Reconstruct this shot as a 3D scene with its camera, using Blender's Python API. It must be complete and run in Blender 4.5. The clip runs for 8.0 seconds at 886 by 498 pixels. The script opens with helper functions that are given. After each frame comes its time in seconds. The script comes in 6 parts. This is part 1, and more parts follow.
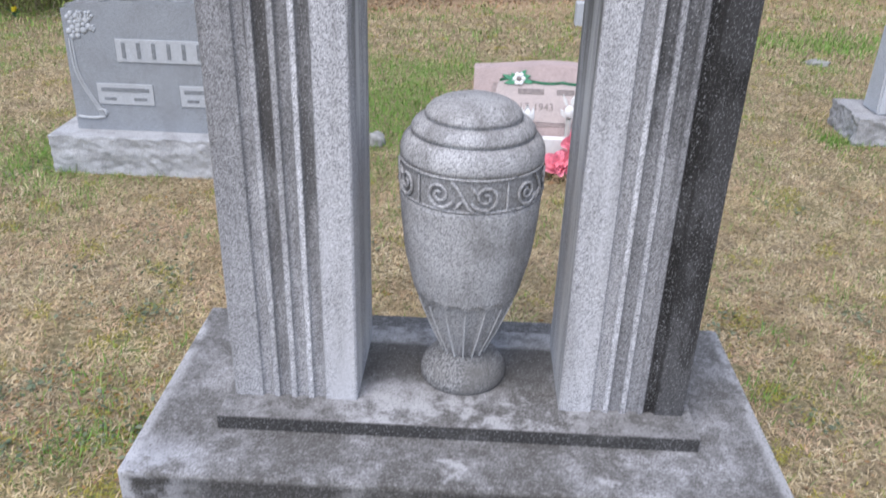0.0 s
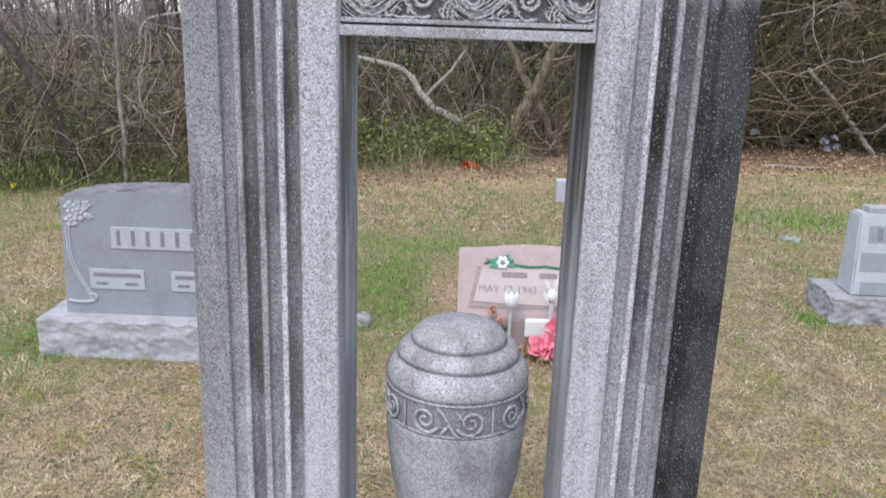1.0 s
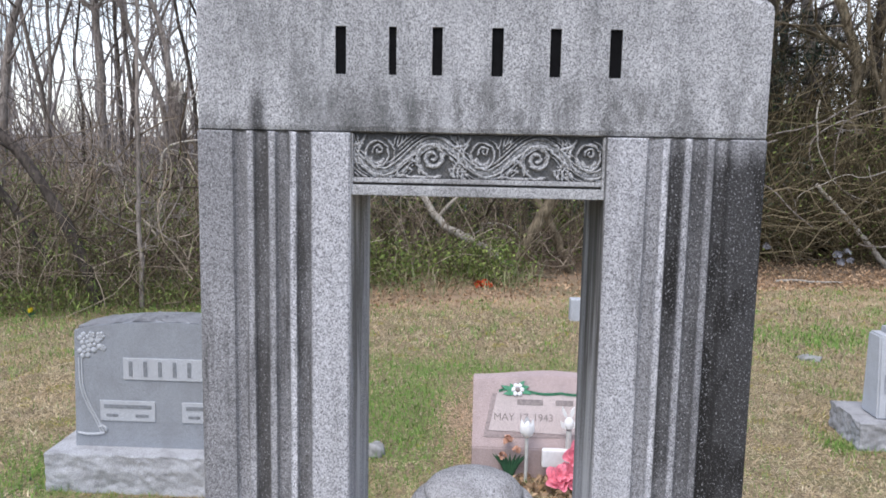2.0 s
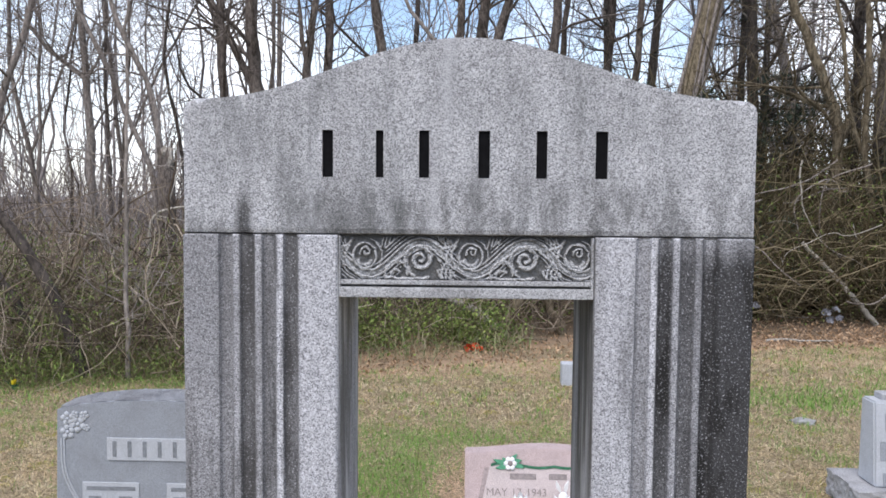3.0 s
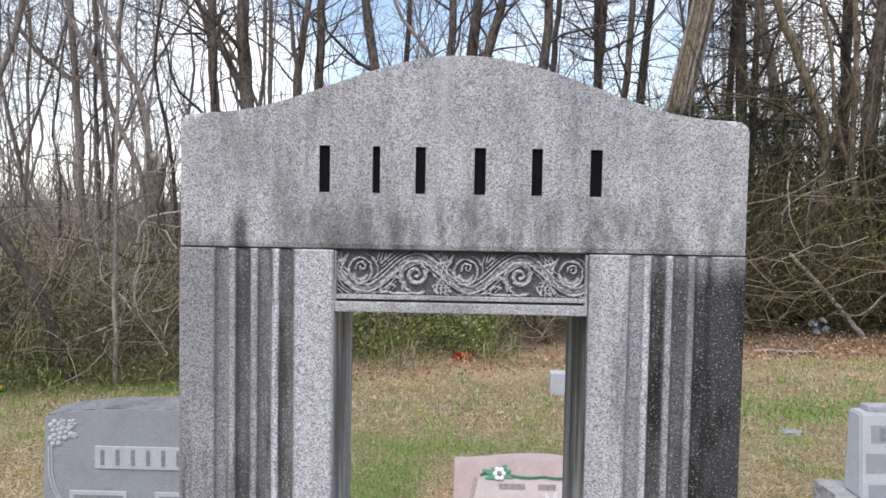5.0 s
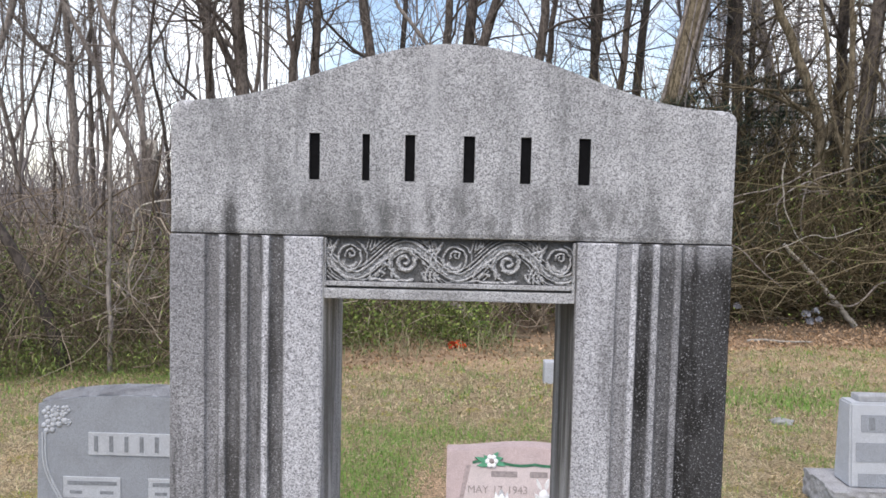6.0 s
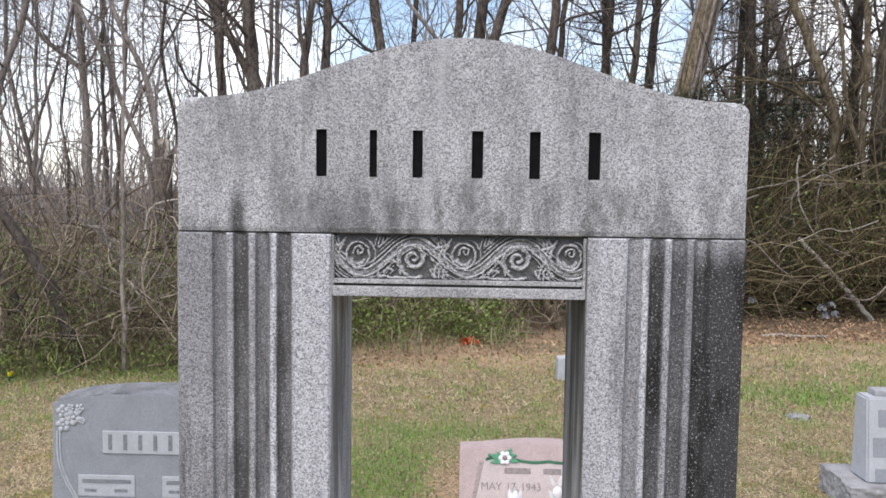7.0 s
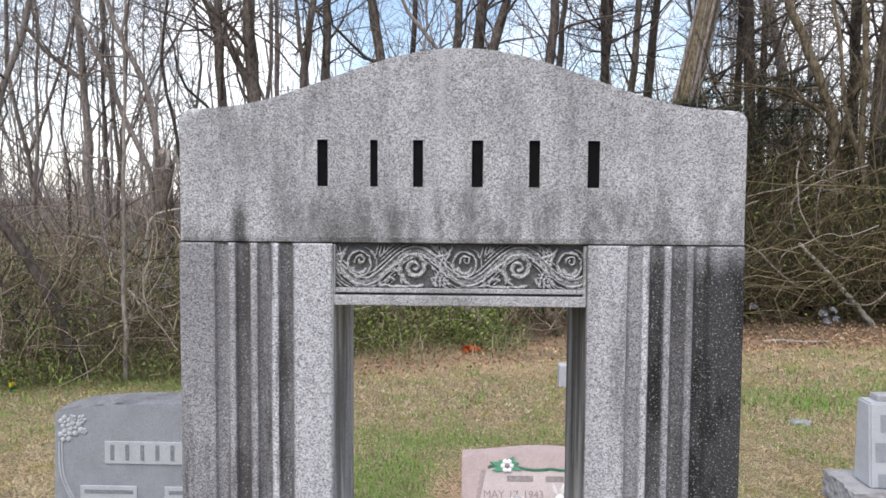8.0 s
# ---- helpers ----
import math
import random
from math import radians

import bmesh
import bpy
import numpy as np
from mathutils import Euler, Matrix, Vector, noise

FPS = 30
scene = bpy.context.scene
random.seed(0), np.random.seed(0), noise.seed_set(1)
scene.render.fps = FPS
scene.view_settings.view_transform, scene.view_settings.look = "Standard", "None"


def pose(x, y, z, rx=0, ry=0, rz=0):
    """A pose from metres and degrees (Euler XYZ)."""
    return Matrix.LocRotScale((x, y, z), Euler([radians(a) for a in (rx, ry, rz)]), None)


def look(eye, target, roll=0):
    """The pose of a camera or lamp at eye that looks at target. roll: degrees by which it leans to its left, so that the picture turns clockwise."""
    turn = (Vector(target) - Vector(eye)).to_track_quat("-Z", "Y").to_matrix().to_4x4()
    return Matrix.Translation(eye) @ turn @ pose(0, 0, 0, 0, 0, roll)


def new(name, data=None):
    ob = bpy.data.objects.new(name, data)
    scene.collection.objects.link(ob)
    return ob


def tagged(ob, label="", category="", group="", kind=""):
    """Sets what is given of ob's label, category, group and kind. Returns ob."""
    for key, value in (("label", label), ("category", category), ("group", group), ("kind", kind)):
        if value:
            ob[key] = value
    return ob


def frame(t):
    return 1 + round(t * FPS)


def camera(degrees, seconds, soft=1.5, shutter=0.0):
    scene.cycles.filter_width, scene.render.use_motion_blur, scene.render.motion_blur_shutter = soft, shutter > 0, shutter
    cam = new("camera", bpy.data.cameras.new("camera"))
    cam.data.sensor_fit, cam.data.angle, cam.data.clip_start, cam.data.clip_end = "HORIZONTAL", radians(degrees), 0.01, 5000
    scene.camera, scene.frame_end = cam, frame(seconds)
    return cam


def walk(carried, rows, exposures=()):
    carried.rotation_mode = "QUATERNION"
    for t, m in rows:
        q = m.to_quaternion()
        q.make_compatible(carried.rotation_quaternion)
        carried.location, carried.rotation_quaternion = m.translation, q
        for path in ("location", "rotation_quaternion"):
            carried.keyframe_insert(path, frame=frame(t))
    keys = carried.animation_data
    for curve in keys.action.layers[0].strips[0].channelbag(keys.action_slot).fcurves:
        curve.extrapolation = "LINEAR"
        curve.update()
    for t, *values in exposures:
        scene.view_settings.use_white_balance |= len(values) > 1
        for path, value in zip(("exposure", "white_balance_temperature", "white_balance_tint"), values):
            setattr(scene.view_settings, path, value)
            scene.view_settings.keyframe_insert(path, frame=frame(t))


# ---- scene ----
cam = camera(57.3, 8.0, soft=1.6, shutter=0.25)
PATH = [
    (0, (0.005, -1.318, 1.409), (-0.054, 0.47, 0.514), 1.7),
    (0.5, (0.005, -1.31, 1.483), (-0.021, 0.558, 0.767), 2.5),
    (1, (0.001, -1.31, 1.535), (-0.039, 0.617, 1.001), 1.9),
    (1.5, (0.003, -1.304, 1.56), (-0.056, 0.658, 1.181), 1.5),
    (2, (0.002, -1.291, 1.602), (-0.081, 0.69, 1.338), 1.1),
    (2.2, (0.006, -1.288, 1.618), (-0.071, 0.697, 1.387), 0.9),
    (3.3, (0.001, -1.268, 1.677), (-0.058, 0.729, 1.566), 0.5),
    (3.5, (0.001, -1.267, 1.677), (-0.059, 0.729, 1.563), 0.5),
    (4, (-0.005, -1.272, 1.68), (-0.049, 0.725, 1.575), 0.8),
    (4.5, (-0.011, -1.276, 1.685), (-0.049, 0.721, 1.583), 0.9),
    (6, (0.003, -1.29, 1.683), (-0.019, 0.705, 1.551), 1.3),
    (6.5, (0.006, -1.279, 1.68), (-0.024, 0.716, 1.535), 1.2),
    (7, (0.009, -1.277, 1.682), (-0.044, 0.717, 1.541), 0.8),
    (7.5, (0.011, -1.281, 1.683), (-0.053, 0.714, 1.554), 0.4),
    (8, (0.009, -1.284, 1.684), (-0.046, 0.711, 1.562), 0.4),
]
EXPOSURES = [(0.0, 0.74, 6420, 14), (1.0, 0.72, 6420, 14), (2.0, 0.66, 6440, 14), (3.5, 0.66, 6560, 14), (6.0, 0.66, 6760, 14), (8.0, 0.66, 6780, 14)]
walk(cam, [(t, look(eye, target, roll)) for t, eye, target, roll in PATH], EXPOSURES)

# ---- sky and sun ----
SUN_ELEVATION, SUN_AZIMUTH = radians(61), radians(206)
world = bpy.data.worlds.new("sky")
scene.world = world
world.use_nodes = True
wt = world.node_tree
wt.nodes.clear()


def wnode(kind, **values):
    n = wt.nodes.new(kind)
    for key, value in values.items():
        n.inputs[key].default_value = value
    return n


sky = wnode("ShaderNodeTexSky")
sky.sky_type, sky.sun_disc = "NISHITA", False
sky.sun_elevation, sky.sun_rotation = SUN_ELEVATION, SUN_AZIMUTH
coord = wnode("ShaderNodeTexCoord")
cloud = wnode("ShaderNodeTexNoise", Scale=3.2, Detail=6.0, Roughness=0.55)
cover = wnode("ShaderNodeValToRGB")
cover.color_ramp.elements[0].position, cover.color_ramp.elements[1].position = 0.45, 0.68
blue = wnode("ShaderNodeBackground", Strength=0.15)
white = wnode("ShaderNodeBackground", Color=(0.90, 0.95, 1.0, 1), Strength=1.35)
both = wnode("ShaderNodeMixShader")
wout = wnode("ShaderNodeOutputWorld")
wt.links.new(coord.outputs["Generated"], cloud.inputs["Vector"])
wt.links.new(cloud.outputs["Fac"], cover.inputs["Fac"])
wt.links.new(sky.outputs["Color"], blue.inputs["Color"])
wt.links.new(cover.outputs["Color"], both.inputs["Fac"])
wt.links.new(blue.outputs[0], both.inputs[1])
wt.links.new(white.outputs[0], both.inputs[2])
wt.links.new(both.outputs[0], wout.inputs[0])

sun = new("sun", bpy.data.lights.new("sun", "SUN"))
sun.data.energy, sun.data.angle, sun.data.color = 1.5, radians(40), (1.0, 0.96, 0.9)
sun.matrix_basis = look((-1.7, -3.5, 7), (0, 0, 0))


# ---- materials ----
class Mat:
    """A small builder of node materials."""

    def __init__(self, name, rough=0.8, spec=0.3, metal=0.0):
        self.m = bpy.data.materials.new(name)
        self.m.use_nodes = True
        self.t = self.m.node_tree
        self.bsdf = self.t.nodes["Principled BSDF"]
        self.bsdf.inputs["Roughness"].default_value = rough
        self.bsdf.inputs["Specular IOR Level"].default_value = spec
        self.bsdf.inputs["Metallic"].default_value = metal
        self.co = self.t.nodes.new("ShaderNodeTexCoord").outputs["Object"]
        self.xyz = None

    def put(self, socket, value):
        if isinstance(value, bpy.types.NodeSocket):
            self.t.links.new(value, socket)
        elif isinstance(value, tuple) and len(value) == 3 and socket.type == "RGBA":
            socket.default_value = (*value, 1)
        else:
            socket.default_value = value

    def axis(self, k):
        if self.xyz is None:
            self.xyz = self.t.nodes.new("ShaderNodeSeparateXYZ")
            self.put(self.xyz.inputs[0], self.co)
        return self.xyz.outputs[k]

    def noise(self, scale, detail=3.0, rough=0.5, stretch=None, shift=(0, 0, 0)):
        n = self.t.nodes.new("ShaderNodeTexNoise")
        n.inputs["Scale"].default_value, n.inputs["Detail"].default_value = scale, detail
        n.inputs["Roughness"].default_value = rough
        mp = self.t.nodes.new("ShaderNodeMapping")
        self.put(mp.inputs["Vector"], self.co)
        mp.inputs["Scale"].default_value = stretch or (1, 1, 1)
        mp.inputs["Location"].default_value = shift
        self.put(n.inputs["Vector"], mp.outputs[0])
        return n.outputs["Fac"]

    def cells(self, scale):
        n = self.t.nodes.new("ShaderNodeTexVoronoi")
        n.inputs["Scale"].default_value = scale
        self.put(n.inputs["Vector"], self.co)
        s = self.t.nodes.new("ShaderNodeSeparateColor")
        self.put(s.inputs[0], n.outputs["Color"])
        return s.outputs[0]

    def math(self, op, a, b=0.0, c=0.0):
        n = self.t.nodes.new("ShaderNodeMath")
        n.operation = op
        for k, v in enumerate((a, b, c)):
            self.put(n.inputs[k], v)
        return n.outputs[0]

    def ramp(self, fac, low, high, a=0.0, b=1.0):
        n = self.t.nodes.new("ShaderNodeMapRange")
        n.interpolation_type = "SMOOTHSTEP"
        for k, v in enumerate((fac, low, high, a, b)):
            self.put(n.inputs[k], v)
        return n.outputs[0]

    def mix(self, fac, a, b, how="MIX"):
        n = self.t.nodes.new("ShaderNodeMix")
        n.data_type, n.blend_type = "RGBA", how
        self.put(n.inputs[0], fac)
        self.put(n.inputs[6], a)
        self.put(n.inputs[7], b)
        return n.outputs[2]

    def band(self, k, centre, half, soft=0.004):
        """One inside the stretch centre +- half of an axis, zero outside."""
        d = self.math("ABSOLUTE", self.math("SUBTRACT", self.axis(k), centre))
        return self.ramp(d, half - soft, half + soft, 1.0, 0.0)

    def bump(self, height, strength=0.3, distance=0.002):
        n = self.t.nodes.new("ShaderNodeBump")
        n.inputs["Strength"].default_value, n.inputs["Distance"].default_value = strength, distance
        self.put(n.inputs["Height"], height)
        self.t.links.new(n.outputs[0], self.bsdf.inputs["Normal"])

    def upward(self):
        """How far a face looks up; paints skylight onto the lintel's top."""
        n = self.t.nodes.new("ShaderNodeSeparateXYZ")
        self.put(n.inputs[0], self.t.nodes.new("ShaderNodeNewGeometry").outputs["Normal"])
        return n.outputs[2]

    def island(self):
        return self.t.nodes.new("ShaderNodeNewGeometry").outputs["Random Per Island"]

    def done(self, colour):
        self.put(self.bsdf.inputs["Base Color"], colour)
        return self.m


def granite_colour(w, light, mid, dark, scale=330.0):
    """Crystals of pale feldspar, grey quartz and dark mica, loosely clustered."""
    grain = w.noise(scale, 2.0, 0.6)
    crystal = w.cells(scale * 1.9)
    cluster = w.noise(scale * 0.5, 3.0, 0.65, None, (6.3, 1.7, 4.4))
    pick = w.math("ADD", crystal, w.math("MULTIPLY", w.math("SUBTRACT", cluster, 0.5), 0.3))
    c = w.mix(w.ramp(pick, 0.22, 0.72), mid, light)
    c = w.mix(w.ramp(pick, 0.80, 1.0, 0.0, 0.7), c, tuple(min(0.85, v * 1.4) for v in light))
    c = w.mix(w.ramp(pick, 0.20, 0.04, 0.0, 0.6), c, dark)
    return c, w.math("ADD", grain, w.math("MULTIPLY", crystal, 0.5))


def granite(name, light=(0.50, 0.50, 0.52), mid=(0.30, 0.30, 0.315), dark=(0.10, 0.10, 0.105), scale=330.0, cloudy=0.35, streak=0.3):
    w = Mat(name, 0.75, 0.3)
    c, grain = granite_colour(w, light, mid, dark, scale)
    c = w.mix(w.math("MULTIPLY", w.ramp(w.noise(9.0, 5.0, 0.6), 0.42, 0.7), cloudy), c, (0.13, 0.125, 0.12))
    c = w.mix(w.math("MULTIPLY", w.ramp(w.noise(14.0, 4.0, 0.6, (1, 1, 0.09)), 0.48, 0.72), streak), c, (0.10, 0.095, 0.09))
    w.bump(grain, 0.35, 0.0015)
    return w.done(c)


def stained(w, c, mask, strength, colour=(0.034, 0.033, 0.033)):
    """Black biological crust that leaves the brightest crystals showing."""
    crumbs = w.ramp(w.noise(300.0, 3.0, 0.65, None, (9, 2, 4)), 0.54, 0.70, 1.0, 0.25)
    return w.mix(w.math("MULTIPLY", w.math("MULTIPLY", mask, crumbs), strength), c, colour)


def pillar_granite():
    w = Mat("weathered_pillar_granite", 0.75, 0.3)
    c, grain = granite_colour(w, (0.52, 0.52, 0.545), (0.29, 0.29, 0.308), (0.08, 0.08, 0.084), 280.0)
    c = w.mix(w.math("MULTIPLY", w.ramp(w.noise(16.0, 4.0, 0.6, (1, 1, 0.07)), 0.45, 0.72), 0.35), c, (0.12, 0.115, 0.11))
    wobble = w.noise(5.0, 3.0, 0.6, (3, 3, 1))
    patchy = w.ramp(wobble, 0.3, 0.55, 0.6, 1.0)
    below = w.ramp(w.math("ADD", w.axis(2), w.math("MULTIPLY", w.noise(40.0, 2.0, 0.5, (1, 1, 0.05)), 0.12)), 1.62, 1.70, 1.0, 0.3)
    for centre, half, amount, hangs in (
        (-0.381, 0.0125, 0.55, 0), (-0.347, 0.0125, 0.9, 0), (-0.312, 0.0125, 0.62, 0), (-0.277, 0.0125, 0.85, 0), (-0.422, 0.03, 0.5, 0),
        (0.278, 0.0125, 0.38, 1), (0.312, 0.0125, 1.0, 1), (0.347, 0.0125, 0.85, 1), (0.381, 0.0125, 1.0, 1), (0.424, 0.034, 1.0, 1), (0.329, 0.0055, 0.45, 1), (0.364, 0.0055, 0.6, 1), (-0.329, 0.0055, 0.35, 0), (-0.364, 0.0055, 0.35, 0),
    ):
        m = w.math("MULTIPLY", w.band(0, centre, half), w.math("MAXIMUM", patchy, 0.93) if hangs else patchy)
        if hangs:
            m = w.math("MULTIPLY", m, below)
            if centre < 0.36:
                m = w.math("MULTIPLY", m, w.ramp(w.math("ADD", w.axis(2), wobble), 1.25, 1.85, 0.5, 1.0))
            elif centre > 0.4:
                m = w.math("MULTIPLY", m, w.ramp(w.math("ADD", w.axis(2), wobble), 0.85, 1.5, 0.92, 1.0))
        else:
            m = w.math("MULTIPLY", m, w.ramp(w.math("ADD", w.axis(2), wobble), 0.85, 1.6, 0.42, 1.0))
        c = stained(w, c, m, amount, (0.017, 0.016, 0.0155) if hangs else (0.045, 0.042, 0.04))
    for centre in (0.364, 0.329, 0.295):
        rib = w.math("ABSOLUTE", w.math("SUBTRACT", w.math("ABSOLUTE", w.axis(0)), centre))
        rib = w.math("MULTIPLY", w.ramp(rib, 0.004, 0.0065, 1.0, 0.0), w.ramp(w.noise(60.0, 3.0, 0.6, (1, 1, 0.4), (1, 4, 2)), 0.36, 0.62, 0.08, 0.5))
        c = w.mix(rib, c, (1.6, 1.6, 1.6), "MULTIPLY")
    washed = w.math("MULTIPLY", w.band(0, 0.234, 0.03, 0.012), w.ramp(w.axis(2), 1.25, 0.75))
    washed = w.math("ADD", washed, w.math("MULTIPLY", w.band(0, -0.234, 0.03, 0.012), w.ramp(w.axis(2), 1.1, 0.6)))
    washed = w.math("MULTIPLY", washed, w.ramp(w.noise(12.0, 4.0, 0.6, (1, 1, 0.3), (3, 0, 6)), 0.40, 0.62, 0.1, 0.85))
    c = w.mix(w.math("MULTIPLY", washed, 0.75), c, (0.55, 0.55, 0.58))
    drip = w.math("MULTIPLY", w.ramp(w.axis(0), -0.255, -0.275), w.ramp(w.noise(22.0, 5.0, 0.65, (1, 1, 0.1), (7, 2, 3)), 0.50, 0.64))
    drip = w.math("MULTIPLY", drip, w.ramp(w.axis(2), 0.75, 1.3, 0.15, 1.0))
    c = stained(w, c, drip, 0.7, (0.04, 0.038, 0.037))
    drip = w.math("MULTIPLY", w.ramp(w.axis(0), 0.20, 0.26), w.ramp(w.noise(24.0, 5.0, 0.65, (1, 1, 0.1), (1, 8, 5)), 0.52, 0.66))
    drip = w.math("MULTIPLY", drip, w.ramp(w.axis(2), 0.75, 1.3, 0.15, 1.0))
    c = stained(w, c, drip, 0.55, (0.04, 0.038, 0.037))
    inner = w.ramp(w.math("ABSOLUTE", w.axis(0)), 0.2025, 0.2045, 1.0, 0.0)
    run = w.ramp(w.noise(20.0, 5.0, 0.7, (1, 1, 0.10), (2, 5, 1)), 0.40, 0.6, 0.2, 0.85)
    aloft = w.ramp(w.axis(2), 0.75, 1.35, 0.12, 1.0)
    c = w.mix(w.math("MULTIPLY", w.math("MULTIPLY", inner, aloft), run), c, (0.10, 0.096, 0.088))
    white = w.ramp(w.noise(17.0, 5.0, 0.75, (1, 1, 0.10), (6, 3, 9)), 0.50, 0.60, 0.0, 0.85)
    c = w.mix(w.math("MULTIPLY", inner, white), c, (0.50, 0.50, 0.50))
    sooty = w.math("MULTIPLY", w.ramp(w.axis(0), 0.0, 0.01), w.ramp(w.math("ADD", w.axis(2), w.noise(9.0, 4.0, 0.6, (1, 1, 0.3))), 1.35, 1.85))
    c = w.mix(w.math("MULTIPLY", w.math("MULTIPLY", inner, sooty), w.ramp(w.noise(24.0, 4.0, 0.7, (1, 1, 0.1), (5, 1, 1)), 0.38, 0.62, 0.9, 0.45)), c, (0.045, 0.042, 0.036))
    w.bump(grain, 0.35, 0.0015)
    return w.done(c)


def lintel_granite():
    w = Mat("weathered_lintel_granite", 0.75, 0.3)
    c, grain = granite_colour(w, (0.50, 0.50, 0.513), (0.275, 0.275, 0.285), (0.08, 0.08, 0.082), 310.0)
    low = w.ramp(w.axis(2), 1.62, 1.74, 1.0, 0.35)
    c = stained(w, c, w.math("MULTIPLY", w.ramp(w.noise(13.0, 6.0, 0.65, (1, 1, 0.45)), 0.42, 0.60), low), 0.62, (0.07, 0.07, 0.069))
    middle = w.math("MULTIPLY", w.band(0, 0.03, 0.27, 0.07), w.ramp(w.axis(2), 1.66, 1.735, 1.0, 0.0))
    c = stained(w, c, w.math("MULTIPLY", middle, w.ramp(w.noise(26.0, 6.0, 0.7, (1, 1, 0.4), (3, 3, 8)), 0.40, 0.66)), 0.7, (0.075, 0.075, 0.073))
    c = stained(w, c, w.ramp(w.noise(15.0, 5.0, 0.65, (1, 1, 0.14), (4, 1, 0)), 0.47, 0.67), 0.42, (0.085, 0.09, 0.09))
    pale = w.ramp(w.noise(9.0, 3.0, 0.6, (1, 1, 0.12), (8, 1, 3)), 0.54, 0.68, 0.0, 0.5)
    c = w.mix(pale, c, (0.55, 0.55, 0.57))
    edge = w.math("MULTIPLY", w.noise(60.0, 2.0, 0.5, (1, 1, 0.2)), 0.05)
    # Bright skylit rim put into the colour of upward faces.
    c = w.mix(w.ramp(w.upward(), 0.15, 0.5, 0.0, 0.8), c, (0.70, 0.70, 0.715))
    for centre, half, top, amount in ((-0.353, 0.011, 1.70, 0.85), (0.345, 0.008, 1.68, 0.4), (-0.20, 0.02, 1.66, 0.2), (0.215, 0.02, 1.69, 0.2)):
        m = w.math("MULTIPLY", w.band(0, centre, half, 0.007), w.ramp(w.math("ADD", w.axis(2), edge), top - 0.03, top + 0.03, 1.0, 0.0))
        c = stained(w, c, m, amount)
    w.bump(grain, 0.35, 0.0015)
    return w.done(c)


def carved_granite():
    """Pale worn carving; grime and shade of its hollows are painted by depth."""
    w = Mat("carved_granite_with_dark_hollows", 0.75, 0.3)
    c, grain = granite_colour(w, (0.47, 0.47, 0.475), (0.26, 0.26, 0.263), (0.09, 0.09, 0.09), 340.0)
    # Darker with depth: the hollows' shade is coloured in with their grime.
    hollow_dark = w.ramp(w.math("ADD", w.axis(1), w.math("MULTIPLY", w.noise(90.0, 3.0, 0.6), 0.003)), 0.0128, 0.0165)
    c = w.mix(w.math("MULTIPLY", hollow_dark, 0.80), c, (0.06, 0.059, 0.057))
    # Shadow under the lintel, painted as a black band along the top.
    top_shade = w.ramp(w.math("ADD", w.axis(2), w.math("MULTIPLY", w.noise(30.0, 3.0, 0.6), 0.02)), 1.607, 1.619, 0.0, 0.8)
    c = w.mix(top_shade, c, (0.04, 0.04, 0.04))
    w.bump(grain, 0.3, 0.001)
    return w.done(c)


